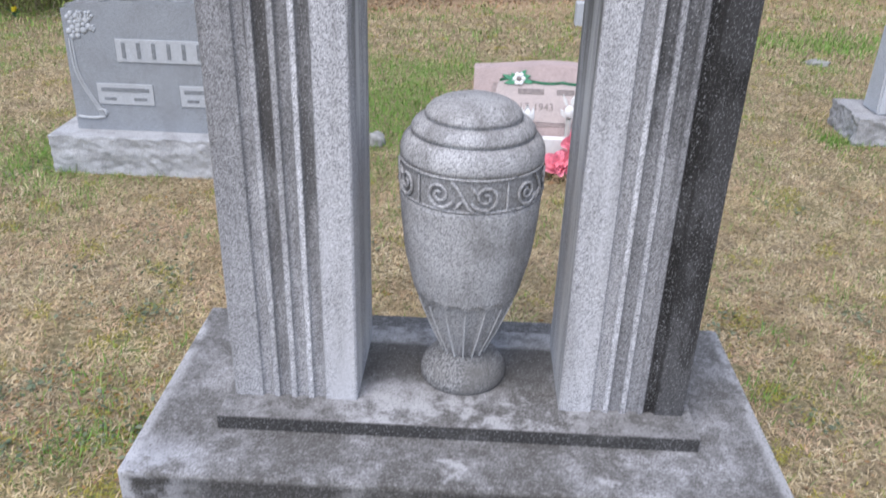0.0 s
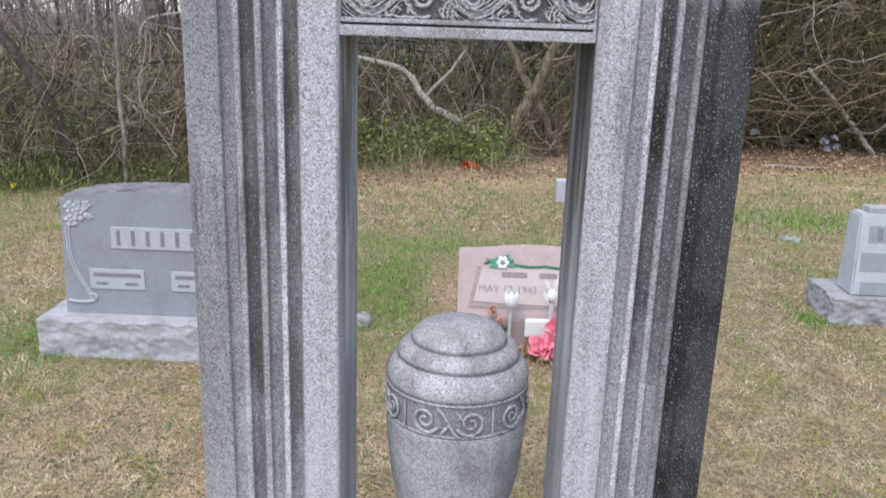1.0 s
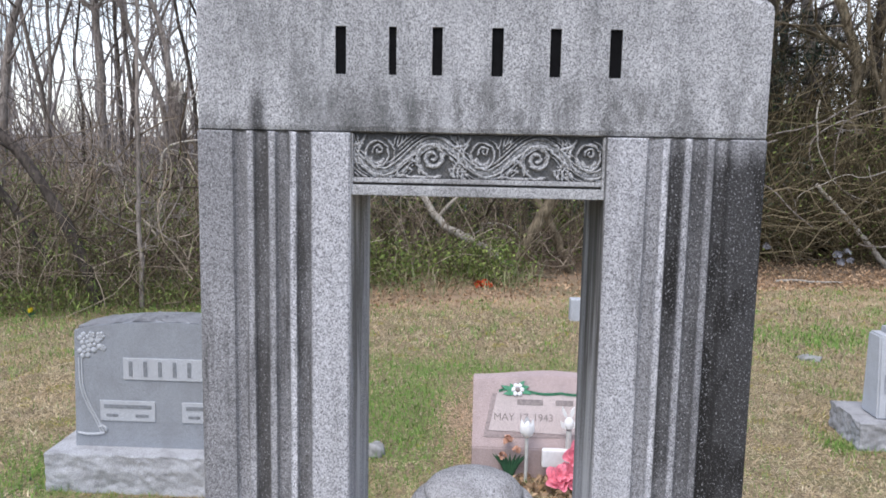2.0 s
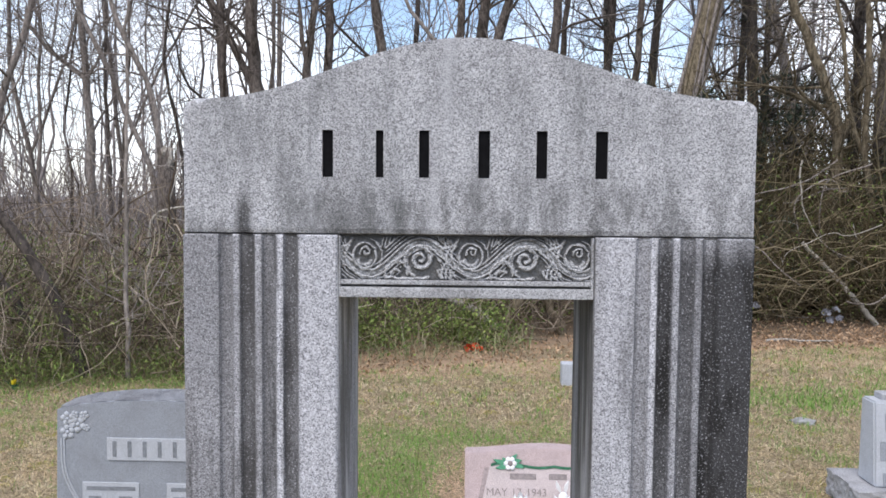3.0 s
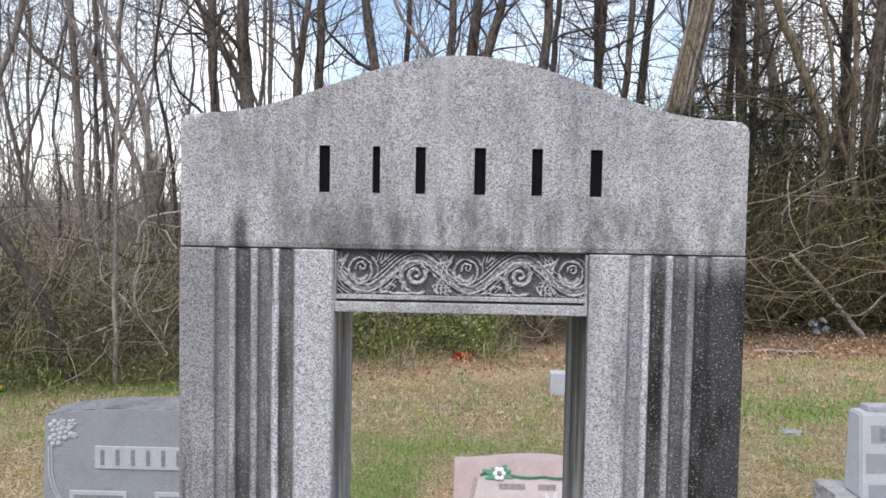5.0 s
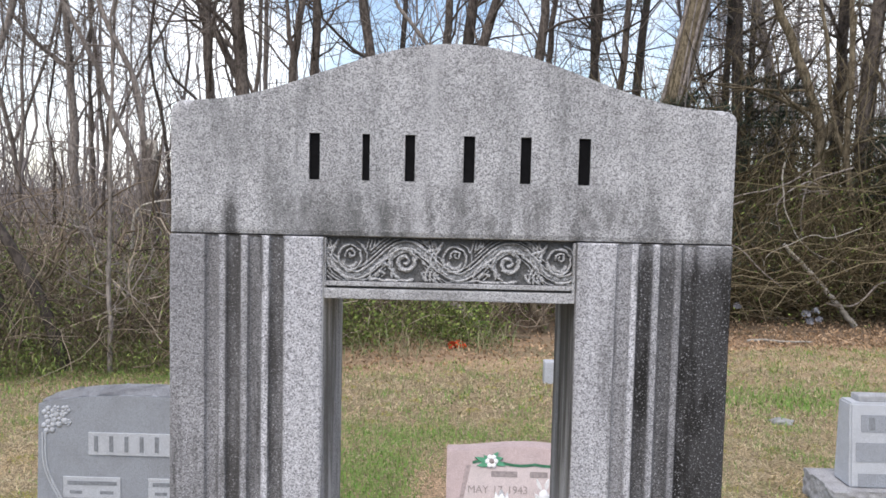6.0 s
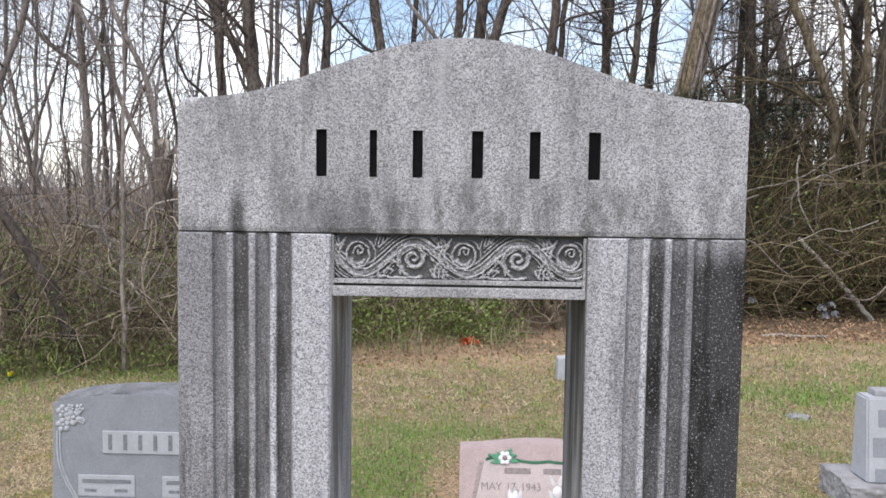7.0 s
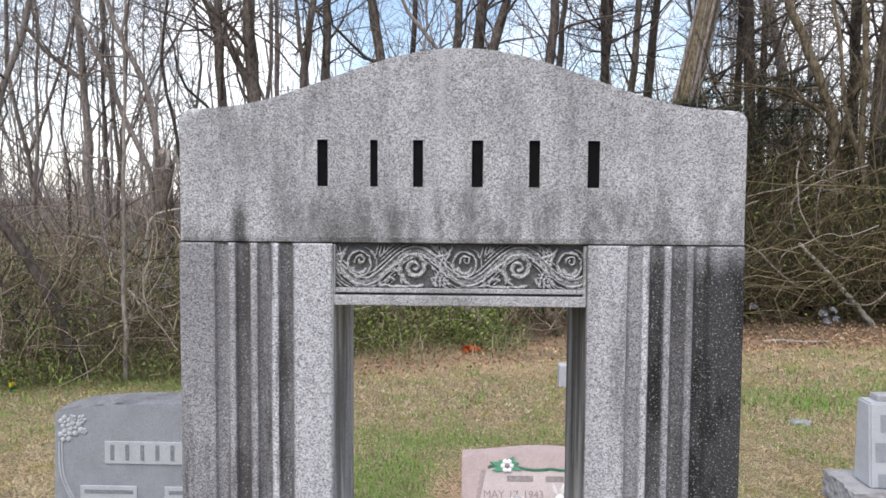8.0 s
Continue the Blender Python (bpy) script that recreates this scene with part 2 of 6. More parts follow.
def slab_granite(name="lichen_stained_base_granite", plinth=False):
    w = Mat(name, 0.8, 0.25)
    c, grain = granite_colour(w, (0.42, 0.42, 0.44), (0.28, 0.28, 0.29), (0.12, 0.12, 0.12), 260.0)
    crust = w.ramp(w.noise(6.0, 7.0, 0.7), 0.30, 0.58)
    c = w.mix(w.math("MULTIPLY", crust, 0.88), c, (0.088, 0.083, 0.077))
    blotch = w.ramp(w.noise(26.0, 5.0, 0.65, None, (5, 3, 1)), 0.46, 0.62)
    c = w.mix(w.math("MULTIPLY", blotch, 0.55), c, (0.075, 0.07, 0.065))
    fine = w.ramp(w.noise(70.0, 4.0, 0.7, None, (2, 3, 8)), 0.5, 0.64)
    c = w.mix(w.math("MULTIPLY", fine, 0.35), c, (0.34, 0.335, 0.335))
    wash = w.ramp(w.noise(5.0, 5.0, 0.6, None, (1, 8, 2)), 0.645, 0.70)
    c = w.mix(w.math("MULTIPLY", wash, 0.7), c, (0.50, 0.50, 0.52))
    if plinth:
        # Darker across the middle, ending along the pillars' back line.
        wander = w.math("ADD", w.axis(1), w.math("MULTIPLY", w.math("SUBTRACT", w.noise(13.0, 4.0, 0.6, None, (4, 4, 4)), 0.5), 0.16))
        dark_patch = w.math("MULTIPLY", w.ramp(wander, 0.05, 0.12), w.ramp(w.axis(1), 0.222, 0.206))
        c = w.mix(w.math("MULTIPLY", dark_patch, 0.72), c, (0.058, 0.055, 0.051))
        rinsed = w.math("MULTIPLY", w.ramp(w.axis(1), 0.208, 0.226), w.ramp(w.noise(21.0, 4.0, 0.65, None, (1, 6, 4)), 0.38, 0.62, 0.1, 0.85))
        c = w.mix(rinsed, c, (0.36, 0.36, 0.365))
        # Front face darker than the top, broken up by noise.
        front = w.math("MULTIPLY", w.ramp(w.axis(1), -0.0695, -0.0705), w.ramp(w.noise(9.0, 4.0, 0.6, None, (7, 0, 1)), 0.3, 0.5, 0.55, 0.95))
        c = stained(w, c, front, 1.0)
        worn = w.math("MULTIPLY", w.ramp(w.axis(1), 0.09, 0.0), w.ramp(w.axis(1), -0.071, -0.066))
        worn = w.math("MULTIPLY", worn, w.ramp(w.math("ABSOLUTE", w.axis(0)), 0.30, 0.16, 0.35, 1.0))
        worn = w.math("MULTIPLY", worn, w.ramp(w.noise(16.0, 7.0, 0.72, None, (0, 2, 1)), 0.43, 0.58))
        c = w.mix(w.math("MULTIPLY", worn, 0.75), c, (0.47, 0.47, 0.485))
    face = w.math("MULTIPLY", w.ramp(w.axis(1), -0.2035, -0.2045), w.ramp(w.axis(2), 0.366, 0.352))
    face = w.math("MULTIPLY", face, w.ramp(w.noise(7.0, 5.0, 0.65, None, (2, 0, 5)), 0.34, 0.56, 0.25, 0.9))
    c = stained(w, c, face, 1.0)
    edge = w.ramp(w.math("ABSOLUTE", w.axis(0)), 0.585, 0.605, 0.0, 0.6)
    c = w.mix(w.math("MULTIPLY", edge, w.ramp(w.noise(14.0, 4.0, 0.6, None, (9, 9, 2)), 0.36, 0.52)), c, (0.47, 0.47, 0.485))
    corner = w.math("MULTIPLY", w.ramp(w.axis(0), -0.42, -0.58), w.ramp(w.axis(1), -0.08, -0.18))
    corner = w.math("MULTIPLY", corner, w.ramp(w.noise(12.0, 7.0, 0.7, None, (3, 1, 7)), 0.38, 0.52))
    c = w.mix(w.math("MULTIPLY", corner, 0.7), c, (0.46, 0.47, 0.51))
    speck = w.noise(210.0, 4.0, 0.75, None, (8, 4, 1))
    c = w.mix(w.ramp(speck, 0.54, 0.66, 0.0, 0.5), c, (0.40, 0.40, 0.41))
    c = w.mix(w.ramp(speck, 0.47, 0.36, 0.0, 0.7), c, (0.05, 0.048, 0.045))
    w.bump(w.math("ADD", grain, w.noise(40.0, 3.0)), 0.35, 0.002)
    return w.done(c)


def simple(name, colour, rough=0.7, scale=30.0, vary=0.35, spec=0.3, bump=0.2):
    w = Mat(name, rough, spec)
    n = w.noise(scale, 4.0, 0.6)
    dark = tuple(v * (1 - vary) for v in colour)
    w.bump(n, bump, 0.003)
    return w.done(w.mix(w.ramp(n, 0.3, 0.7), dark, colour))


def island_mix(name, *colours, rough=0.75, spec=0.2, patchy=0.0):
    """A colour for each loose piece, picked from the list; patchy lets it drift from place to place."""
    w = Mat(name, rough, spec)
    pick = w.island()
    n = w.t.nodes.new("ShaderNodeValToRGB")
    n.color_ramp.interpolation = "LINEAR"
    while len(n.color_ramp.elements) < len(colours):
        n.color_ramp.elements.new(0.5)
    for k, colour in enumerate(colours):
        n.color_ramp.elements[k].position = k / max(1, len(colours) - 1)
        n.color_ramp.elements[k].color = (*colour, 1)
    w.put(n.inputs[0], pick)
    c = n.outputs[0]
    if patchy:
        dark_patch = w.mix(w.ramp(w.noise(6.0, 5.0, 0.65), 0.36, 0.62), (0.55, 0.52, 0.47), (1.10, 1.08, 1.05))
        c = w.mix(patchy, c, dark_patch, "MULTIPLY")
        warm = w.mix(w.ramp(w.noise(2.6, 4.0, 0.6, None, (5, 9, 2)), 0.45, 0.62), (1.0, 1.0, 1.0), (1.03, 0.97, 0.91))
        c = w.mix(patchy, c, warm, "MULTIPLY")
    return w.done(c)


def bark(name, pale, deep, scale=9.0):
    w = Mat(name, 0.9, 0.15)
    ridges = w.noise(scale, 5.0, 0.7, (3, 3, 1.0))
    blot = w.noise(1.3, 3.0, 0.5)
    c = w.mix(w.ramp(ridges, 0.35, 0.65), deep, pale)
    c = w.mix(w.math("MULTIPLY", w.ramp(blot, 0.45, 0.7), 0.5), c, tuple(v * 0.6 for v in deep))
    w.bump(ridges, 0.45, 0.015)
    return w.done(c)


M_PILLAR, M_LINTEL, M_SLAB, M_PLINTH = pillar_granite(), lintel_granite(), slab_granite(), slab_granite("stained_plinth_granite", True)
M_URN = granite("urn_granite", (0.47, 0.47, 0.485), (0.28, 0.28, 0.292), (0.08, 0.08, 0.084), 290.0, 0.45, 0.45)
M_RIDGE = granite("worn_pale_granite", (0.60, 0.60, 0.61), (0.44, 0.44, 0.45), (0.2, 0.2, 0.2), 290.0, 0.2, 0.1)
# The foot is darker and coarser than the body.
M_URN_FOOT = granite("dark_urn_foot_granite", (0.27, 0.27, 0.275), (0.125, 0.125, 0.128), (0.045, 0.045, 0.045), 220.0, 0.9, 0.3)
# Band ground, darker than the relief that stands on it.
M_URN_GROUND = granite("dark_urn_band_granite", (0.30, 0.30, 0.31), (0.18, 0.18, 0.185), (0.07, 0.07, 0.07), 300.0, 0.5, 0.3)
M_FRIEZE_EDGE = granite("frieze_granite", (0.46, 0.46, 0.47), (0.28, 0.28, 0.285), (0.10, 0.10, 0.10), 330.0, 0.6, 0.3)
M_FRIEZE = carved_granite()
# Near-black ground behind the carving: grime and shade in one colour.
M_FRIEZE_GROUND = granite("dark_frieze_ground_granite", (0.075, 0.075, 0.075), (0.032, 0.031, 0.03), (0.015, 0.015, 0.015), 330.0, 0.5, 0.3)
M_INK = simple("blackened_inscription", (0.008, 0.008, 0.009), 0.9, 80.0, 0.4, 0.1)
M_BLUE = granite("blue_grey_granite", (0.32, 0.34, 0.37), (0.225, 0.24, 0.262), (0.12, 0.125, 0.135), 420.0, 0.18, 0.1)
M_BLUE_PALE = granite("frosted_pale_granite", (0.47, 0.49, 0.52), (0.38, 0.395, 0.42), (0.25, 0.26, 0.28), 420.0, 0.12, 0.05)
M_ROCK_PITCH = granite("rock_pitched_granite", (0.46, 0.47, 0.49), (0.33, 0.335, 0.35), (0.2, 0.2, 0.2), 300.0, 0.4, 0.1)
M_ROUGH_BASE = granite("grey_rock_pitched_granite", (0.40, 0.40, 0.41), (0.27, 0.27, 0.278), (0.13, 0.13, 0.13), 300.0, 0.5, 0.15)
M_PINK = granite("rose_granite", (0.47, 0.375, 0.36), (0.36, 0.28, 0.27), (0.2, 0.155, 0.15), 420.0, 0.15, 0.1)
M_PINK_PALE = granite("frosted_rose_granite", (0.52, 0.45, 0.43), (0.42, 0.355, 0.345), (0.28, 0.24, 0.23), 420.0, 0.12, 0.05)
M_TAUPE = simple("worn_grey_engraving", (0.29, 0.25, 0.24), 0.8, 90.0)
M_BOOK_EDGE = simple("shallow_rose_engraving", (0.36, 0.295, 0.285), 0.8, 90.0)
M_SLATE = simple("grey_blue_engraving", (0.24, 0.255, 0.275), 0.8, 90.0)
M_GREEN_PAINT = simple("green_painted_carving", (0.08, 0.30, 0.17), 0.6, 60.0)
M_WHITE = simple("white_painted_plastic", (0.80, 0.80, 0.80), 0.5, 40.0, 0.12)
M_PINK_CLOTH = simple("hot_pink_fabric_petals", (0.96, 0.33, 0.42), 0.7, 60.0, 0.3)
M_ORANGE_CLOTH = simple("orange_red_fabric", (0.75, 0.08, 0.02), 0.7, 30.0, 0.4)
M_PEACH = simple("peach_fabric_petals", (0.60, 0.34, 0.24), 0.7, 60.0, 0.3)
M_YELLOW = simple("yellow_petals", (0.85, 0.68, 0.03), 0.6, 60.0, 0.2)
M_STAKE = simple("pale_plastic_stake", (0.55, 0.55, 0.52), 0.5, 60.0, 0.2)
M_FADED = simple("faded_grey_fabric", (0.36, 0.36, 0.39), 0.8, 40.0, 0.5)
M_LEAF = simple("dark_green_leaf", (0.04, 0.12, 0.06), 0.6, 40.0, 0.4)
M_ROCK = simple("grey_field_stone", (0.34, 0.34, 0.33), 0.9, 18.0, 0.45)
M_RUST = island_mix("rusty_straw", (0.56, 0.38, 0.24), (0.70, 0.50, 0.35), (0.38, 0.23, 0.13), (0.60, 0.42, 0.25))
M_LOG = bark("bleached_dead_wood", (0.50, 0.46, 0.40), (0.26, 0.23, 0.19), 14.0)
M_BARK = bark("grey_brown_bark", (0.21, 0.175, 0.15), (0.07, 0.058, 0.05))
M_BARK_GREY = bark("weathered_grey_bark", (0.36, 0.315, 0.28), (0.15, 0.128, 0.112), 12.0)
M_BARK_PALE = bark("pale_tan_bark", (0.25, 0.205, 0.14), (0.085, 0.068, 0.045))
M_BARK_DARK = bark("dark_bark", (0.12, 0.10, 0.087), (0.045, 0.038, 0.033))
M_TWIG = island_mix("bare_grey_tan_twigs", (0.05, 0.037, 0.027), (0.22, 0.17, 0.12), (0.085, 0.062, 0.043), (0.48, 0.40, 0.31), (0.13, 0.096, 0.066), (0.055, 0.042, 0.032))
# Browner twigs, with the shade of the dense wood darkened in.
M_TWIG_SHADED = island_mix("shade_darkened_brown_twigs", (0.036, 0.028, 0.015), (0.14, 0.105, 0.058), (0.058, 0.045, 0.024), (0.32, 0.26, 0.165), (0.08, 0.068, 0.03), (0.042, 0.034, 0.018))
# Paler than near bark: distance haze put into the colour.
M_FAR = island_mix("far_bare_wood", (0.11, 0.096, 0.092), (0.30, 0.27, 0.26), (0.17, 0.15, 0.143), (0.36, 0.33, 0.32))
M_NEEDLE = island_mix("dark_evergreen_needles", (0.02, 0.04, 0.03), (0.05, 0.08, 0.05), (0.03, 0.055, 0.045))
M_SHRUB = island_mix("evergreen_shrub_leaves", (0.05, 0.08, 0.02), (0.17, 0.235, 0.055), (0.065, 0.10, 0.028), (0.27, 0.33, 0.09), (0.09, 0.10, 0.034), (0.21, 0.19, 0.09))
M_LITTER = island_mix("fallen_dry_leaves", (0.46, 0.29, 0.16), (0.20, 0.135, 0.085), (0.58, 0.40, 0.25), (0.15, 0.105, 0.07))
M_STRAW = island_mix("dormant_grass", (0.52, 0.41, 0.24), (0.64, 0.53, 0.34), (0.17, 0.13, 0.08), (0.74, 0.65, 0.47), (0.36, 0.30, 0.145), (0.60, 0.475, 0.305), (0.15, 0.12, 0.07), patchy=0.75)
M_GRASS = island_mix("spring_grass", (0.09, 0.19, 0.036), (0.165, 0.315, 0.06), (0.125, 0.25, 0.046), (0.30, 0.37, 0.115))
M_TALL = island_mix("tall_weed_blades", (0.11, 0.15, 0.055), (0.18, 0.20, 0.09), (0.32, 0.27, 0.17), (0.13, 0.15, 0.07), (0.24, 0.19, 0.12))
M_WEED = island_mix("dull_green_weeds", (0.07, 0.095, 0.06), (0.13, 0.16, 0.10), (0.19, 0.21, 0.14), (0.10, 0.125, 0.06))
M_BROWN = island_mix("brown_dead_leaves", (0.28, 0.15, 0.06), (0.18, 0.10, 0.06), (0.36, 0.22, 0.07))
M_MOSS = island_mix("yellow_moss", (0.34, 0.29, 0.05), (0.24, 0.25, 0.06), (0.42, 0.34, 0.08))


def soil():
    w = Mat("thatch_and_soil", 0.95, 0.1)
    n, f = w.noise(2.2, 6.0, 0.6), w.noise(45.0, 5.0, 0.7)
    c = w.mix(w.ramp(f, 0.3, 0.7), (0.09, 0.07, 0.045), (0.41, 0.325, 0.205))
    c = w.mix(w.math("MULTIPLY", w.ramp(n, 0.5, 0.68), 0.6), c, (0.14, 0.16, 0.06))
    earth = w.math("MULTIPLY", w.math("MULTIPLY", w.ramp(w.axis(1), 5.9, 6.7), w.ramp(w.axis(0), -2.2, -1.0)), w.ramp(w.noise(1.1, 4.0, 0.6, None, (3, 3, 0)), 0.38, 0.55))
    c = w.mix(earth, c, w.mix(f, (0.25, 0.175, 0.11), (0.52, 0.375, 0.255)))
    c = w.mix(w.ramp(w.axis(1), 7.8, 9.5), c, w.mix(f, (0.09, 0.068, 0.05), (0.25, 0.185, 0.13)))
    w.bump(f, 0.8, 0.02)
    return w.done(c)


M_SOIL = soil()


# ---- mesh helpers ----
def link_mesh(name, mesh, material, parent=None, label="", smooth=False):
    ob = new(name, mesh)
    if material:
        mesh.materials.append(material)
    if smooth:
        mesh.shade_smooth()
    if parent:
        ob.parent = parent
    if label:
        tagged(ob, label)
    return ob


def part(name, bm, material, parent=None, label="", smooth=False):
    """Links a bmesh as one mesh object under a thing or a part."""
    mesh = bpy.data.meshes.new(name)
    bmesh.ops.recalc_face_normals(bm, faces=bm.faces)
    bm.to_mesh(mesh)
    bm.free()
    return link_mesh(name, mesh, material, parent, label, smooth)


def quads(name, verts, faces, material, parent=None, label="", smooth=False):
    """A mesh from arrays: verts n x 3, faces m x 3 or m x 4."""
    mesh = bpy.data.meshes.new(name)
    verts, faces = np.asarray(verts, np.float32), np.asarray(faces, np.int32)
    k = faces.shape[1]
    mesh.vertices.add(len(verts))
    mesh.vertices.foreach_set("co", verts.ravel())
    mesh.loops.add(faces.size)
    mesh.loops.foreach_set("vertex_index", faces.ravel())
    mesh.polygons.add(len(faces))
    mesh.polygons.foreach_set("loop_start", np.arange(0, faces.size, k, dtype=np.int32))
    mesh.update(calc_edges=True)
    mesh.validate()
    return link_mesh(name, mesh, material, parent, label, smooth)


def thing(name, label, category, at=(0, 0, 0), group="", kind=""):
    ob = new(name)
    ob.empty_display_size = 0.1
    ob.location = at
    return tagged(ob, label, category, group, kind)


def block(x0, x1, y0, y1, z0, z1, bevel=0.004, segments=2):
    bm = bmesh.new()
    bmesh.ops.create_cube(bm, size=1)
    for v in bm.verts:
        v.co = ((x0 + x1) / 2 + v.co.x * (x1 - x0), (y0 + y1) / 2 + v.co.y * (y1 - y0), (z0 + z1) / 2 + v.co.z * (z1 - z0))
    if bevel:
        bmesh.ops.bevel(bm, geom=bm.edges[:], offset=bevel, segments=segments, affect="EDGES", profile=0.6)
    return bm


def prism(outline, y0, y1, bevel=0.0):
    """An outline in x and z, pushed back from y0 to y1."""
    bm = bmesh.new()
    front = [bm.verts.new((x, y0, z)) for x, z in outline]
    back = [bm.verts.new((x, y1, z)) for x, z in outline]
    n = len(outline)
    faces = [bm.faces.new(front), bm.faces.new(back[::-1])]
    for i in range(n):
        bm.faces.new((front[i], back[i], back[(i + 1) % n], front[(i + 1) % n]))
    if bevel:
        edges = [e for f in faces for e in f.edges]
        bmesh.ops.bevel(bm, geom=edges, offset=bevel, segments=2, affect="EDGES", profile=0.6)
    return bm


def column(outline, z0, z1):
    """An outline in x and y, raised from z0 to z1."""
    bm = bmesh.new()
    low = [bm.verts.new((x, y, z0)) for x, y in outline]
    high = [bm.verts.new((x, y, z1)) for x, y in outline]
    n = len(outline)
    top = bm.faces.new(high)
    bm.faces.new(low[::-1])
    for i in range(n):
        bm.faces.new((low[i], low[(i + 1) % n], high[(i + 1) % n], high[i]))
    bmesh.ops.bevel(bm, geom=list(top.edges), offset=0.0022, segments=1, affect="EDGES")
    return bm


def tubes(paths, radii, sides=5):
    """Vertices and faces of many tubes at once: paths n x k x 3, radii n x k."""
    p, r = np.asarray(paths, float), np.asarray(radii, float)
    n, k = p.shape[:2]
    t = np.gradient(p, axis=1)
    t /= np.linalg.norm(t, axis=2, keepdims=True) + 1e-9
    a = np.where(np.abs(t[..., :1]) < 0.8, np.array([1.0, 0.05, 0.1]), np.array([0.05, 1.0, 0.1]))
    u = np.cross(t, a)
    u /= np.linalg.norm(u, axis=2, keepdims=True) + 1e-9
    v = np.cross(t, u)
    ang = np.arange(sides) * 2 * np.pi / sides
    ring = p[:, :, None, :] + r[:, :, None, None] * (np.cos(ang)[:, None] * u[:, :, None, :] + np.sin(ang)[:, None] * v[:, :, None, :])
    idx = np.arange(n * k * sides).reshape(n, k, sides)
    nxt = np.roll(idx, -1, axis=2)
    f = np.stack([idx[:, :-1], nxt[:, :-1], nxt[:, 1:], idx[:, 1:]], axis=-1)
    return ring.reshape(-1, 3), f.reshape(-1, 4)


def gather(pieces):
    """Joins several pairs of vertices and faces into one pair."""
    base, vs, fs = 0, [], []
    for v, f in pieces:
        vs.append(v)
        fs.append(f + base)
        base += len(v)
    return np.concatenate(vs), np.concatenate(fs)


def tube_part(name, points, radius, material, parent=None, label="", sides=6):
    p = np.array([points], float)
    r = np.full((1, p.shape[1]), radius) if np.isscalar(radius) else np.array([radius], float)
    v, f = tubes(p, r, sides)
    return quads(name, v, f, material, parent, label, True)


def lathe(profile, segments, shape=None):
    """A turned body from (radius, height) pairs; shape(angle, z) is added to the radius."""
    bm = bmesh.new()
    rows = []
    for r, z in profile:
        row = []
        for i in range(segments):
            a = 2 * math.pi * i / segments
            q = r + (shape(a, z) if shape else 0)
            row.append(bm.verts.new((q * math.cos(a), q * math.sin(a), z)))
        rows.append(row)
    for lo, hi in zip(rows, rows[1:]):
        for i in range(segments):
            j = (i + 1) % segments
            bm.faces.new((lo[i], lo[j], hi[j], hi[i]))
    bm.faces.new(rows[0][::-1])
    bm.faces.new(rows[-1])
    return bm


def step(a, b, x):
    t = min(1.0, max(0.0, (x - a) / (b - a)))
    return t * t * (3 - 2 * t)


def steps(a, b, x):
    t = np.clip((x - a) / (b - a), 0, 1)
    return t * t * (3 - 2 * t)


def ground_z(x, y):
    """The lie of the land: level round the monument, a rise deep in the wood."""
    x, y = np.asarray(x, float), np.asarray(y, float)
    z = 0.45 * steps(10, 30, y)
    return z + 0.012 * np.sin(1.7 * x + 0.6) * np.sin(1.3 * y) * steps(0.8, 2.0, np.hypot(x, y))


def wood_edge(x):
    """Where the mown grass ends and the leaf litter begins."""
    return np.interp(np.asarray(x, float), [-30, -4, -2.5, -0.6, 1.0, 4.0, 30], [4.9, 5.35, 5.7, 6.55, 7.1, 8.2, 9.2])


# ---- ground ----
def ground():
    gx = np.concatenate([np.linspace(-400, -12, 14), np.linspace(-11, 11, 111), np.linspace(12, 400, 14)])
    gy = np.concatenate([np.linspace(-300, -8, 10), np.linspace(-7, 12, 96), np.linspace(13, 40, 28), np.linspace(50, 900, 12)])
    X, Y = np.meshgrid(gx, gy)
    v = np.stack([X, Y, ground_z(X, Y)], -1).reshape(-1, 3)
    i = np.arange(len(gx) * len(gy)).reshape(len(gy), len(gx))
    f = np.stack([i[:-1, :-1], i[:-1, 1:], i[1:, 1:], i[1:, :-1]], -1).reshape(-1, 4)
    ob = quads("ground", v, f, M_SOIL, None, "", True)
    tagged(ob, "dormant tan cemetery lawn with leaf litter at the wood", "ground", "", "structure")


ground()


# ---- the monument ----
TOP, PLINTH, JOINT = 0.371, 0.40, 1.613
monument = thing("monument", "weathered grey granite doorway monument with fluted pillars, black-streaked", "monument")
part("base_slab", block(-0.616, 0.616, -0.205, 0.382, -0.04, TOP, 0.007), M_SLAB, monument, "dark-stained granite base slab with pale worn edges")
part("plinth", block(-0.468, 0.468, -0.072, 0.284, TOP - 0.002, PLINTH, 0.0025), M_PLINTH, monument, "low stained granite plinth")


def pillar(side):
    """A pillar with four sunk flutes between narrow fillets on its front."""
    flat = [0.45, 0.393, 0.369, 0.359, 0.334, 0.324, 0.300, 0.290, 0.265, 0.202]
    deep, slope = 0.0075, 0.003
    line = [(flat[0], 0.24), (flat[0], 0.004), (flat[0] - 0.004, 0.0)]
    for k in range(1, 9, 2):
        a, b = flat[k], flat[k + 1]
        line += [(a, 0.0), (a - slope, deep * 0.8), (a - slope * 2.2, deep), (b + slope * 2.2, deep), (b + slope, deep * 0.8), (b, 0.0)]
    line += [(flat[9] + 0.004, 0.0), (flat[9], 0.004), (flat[9], 0.24)]
    line = [(side * x, y) for x, y in line]
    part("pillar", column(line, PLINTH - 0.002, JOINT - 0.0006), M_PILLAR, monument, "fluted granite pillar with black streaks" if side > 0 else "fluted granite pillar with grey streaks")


pillar(-1)
pillar(1)


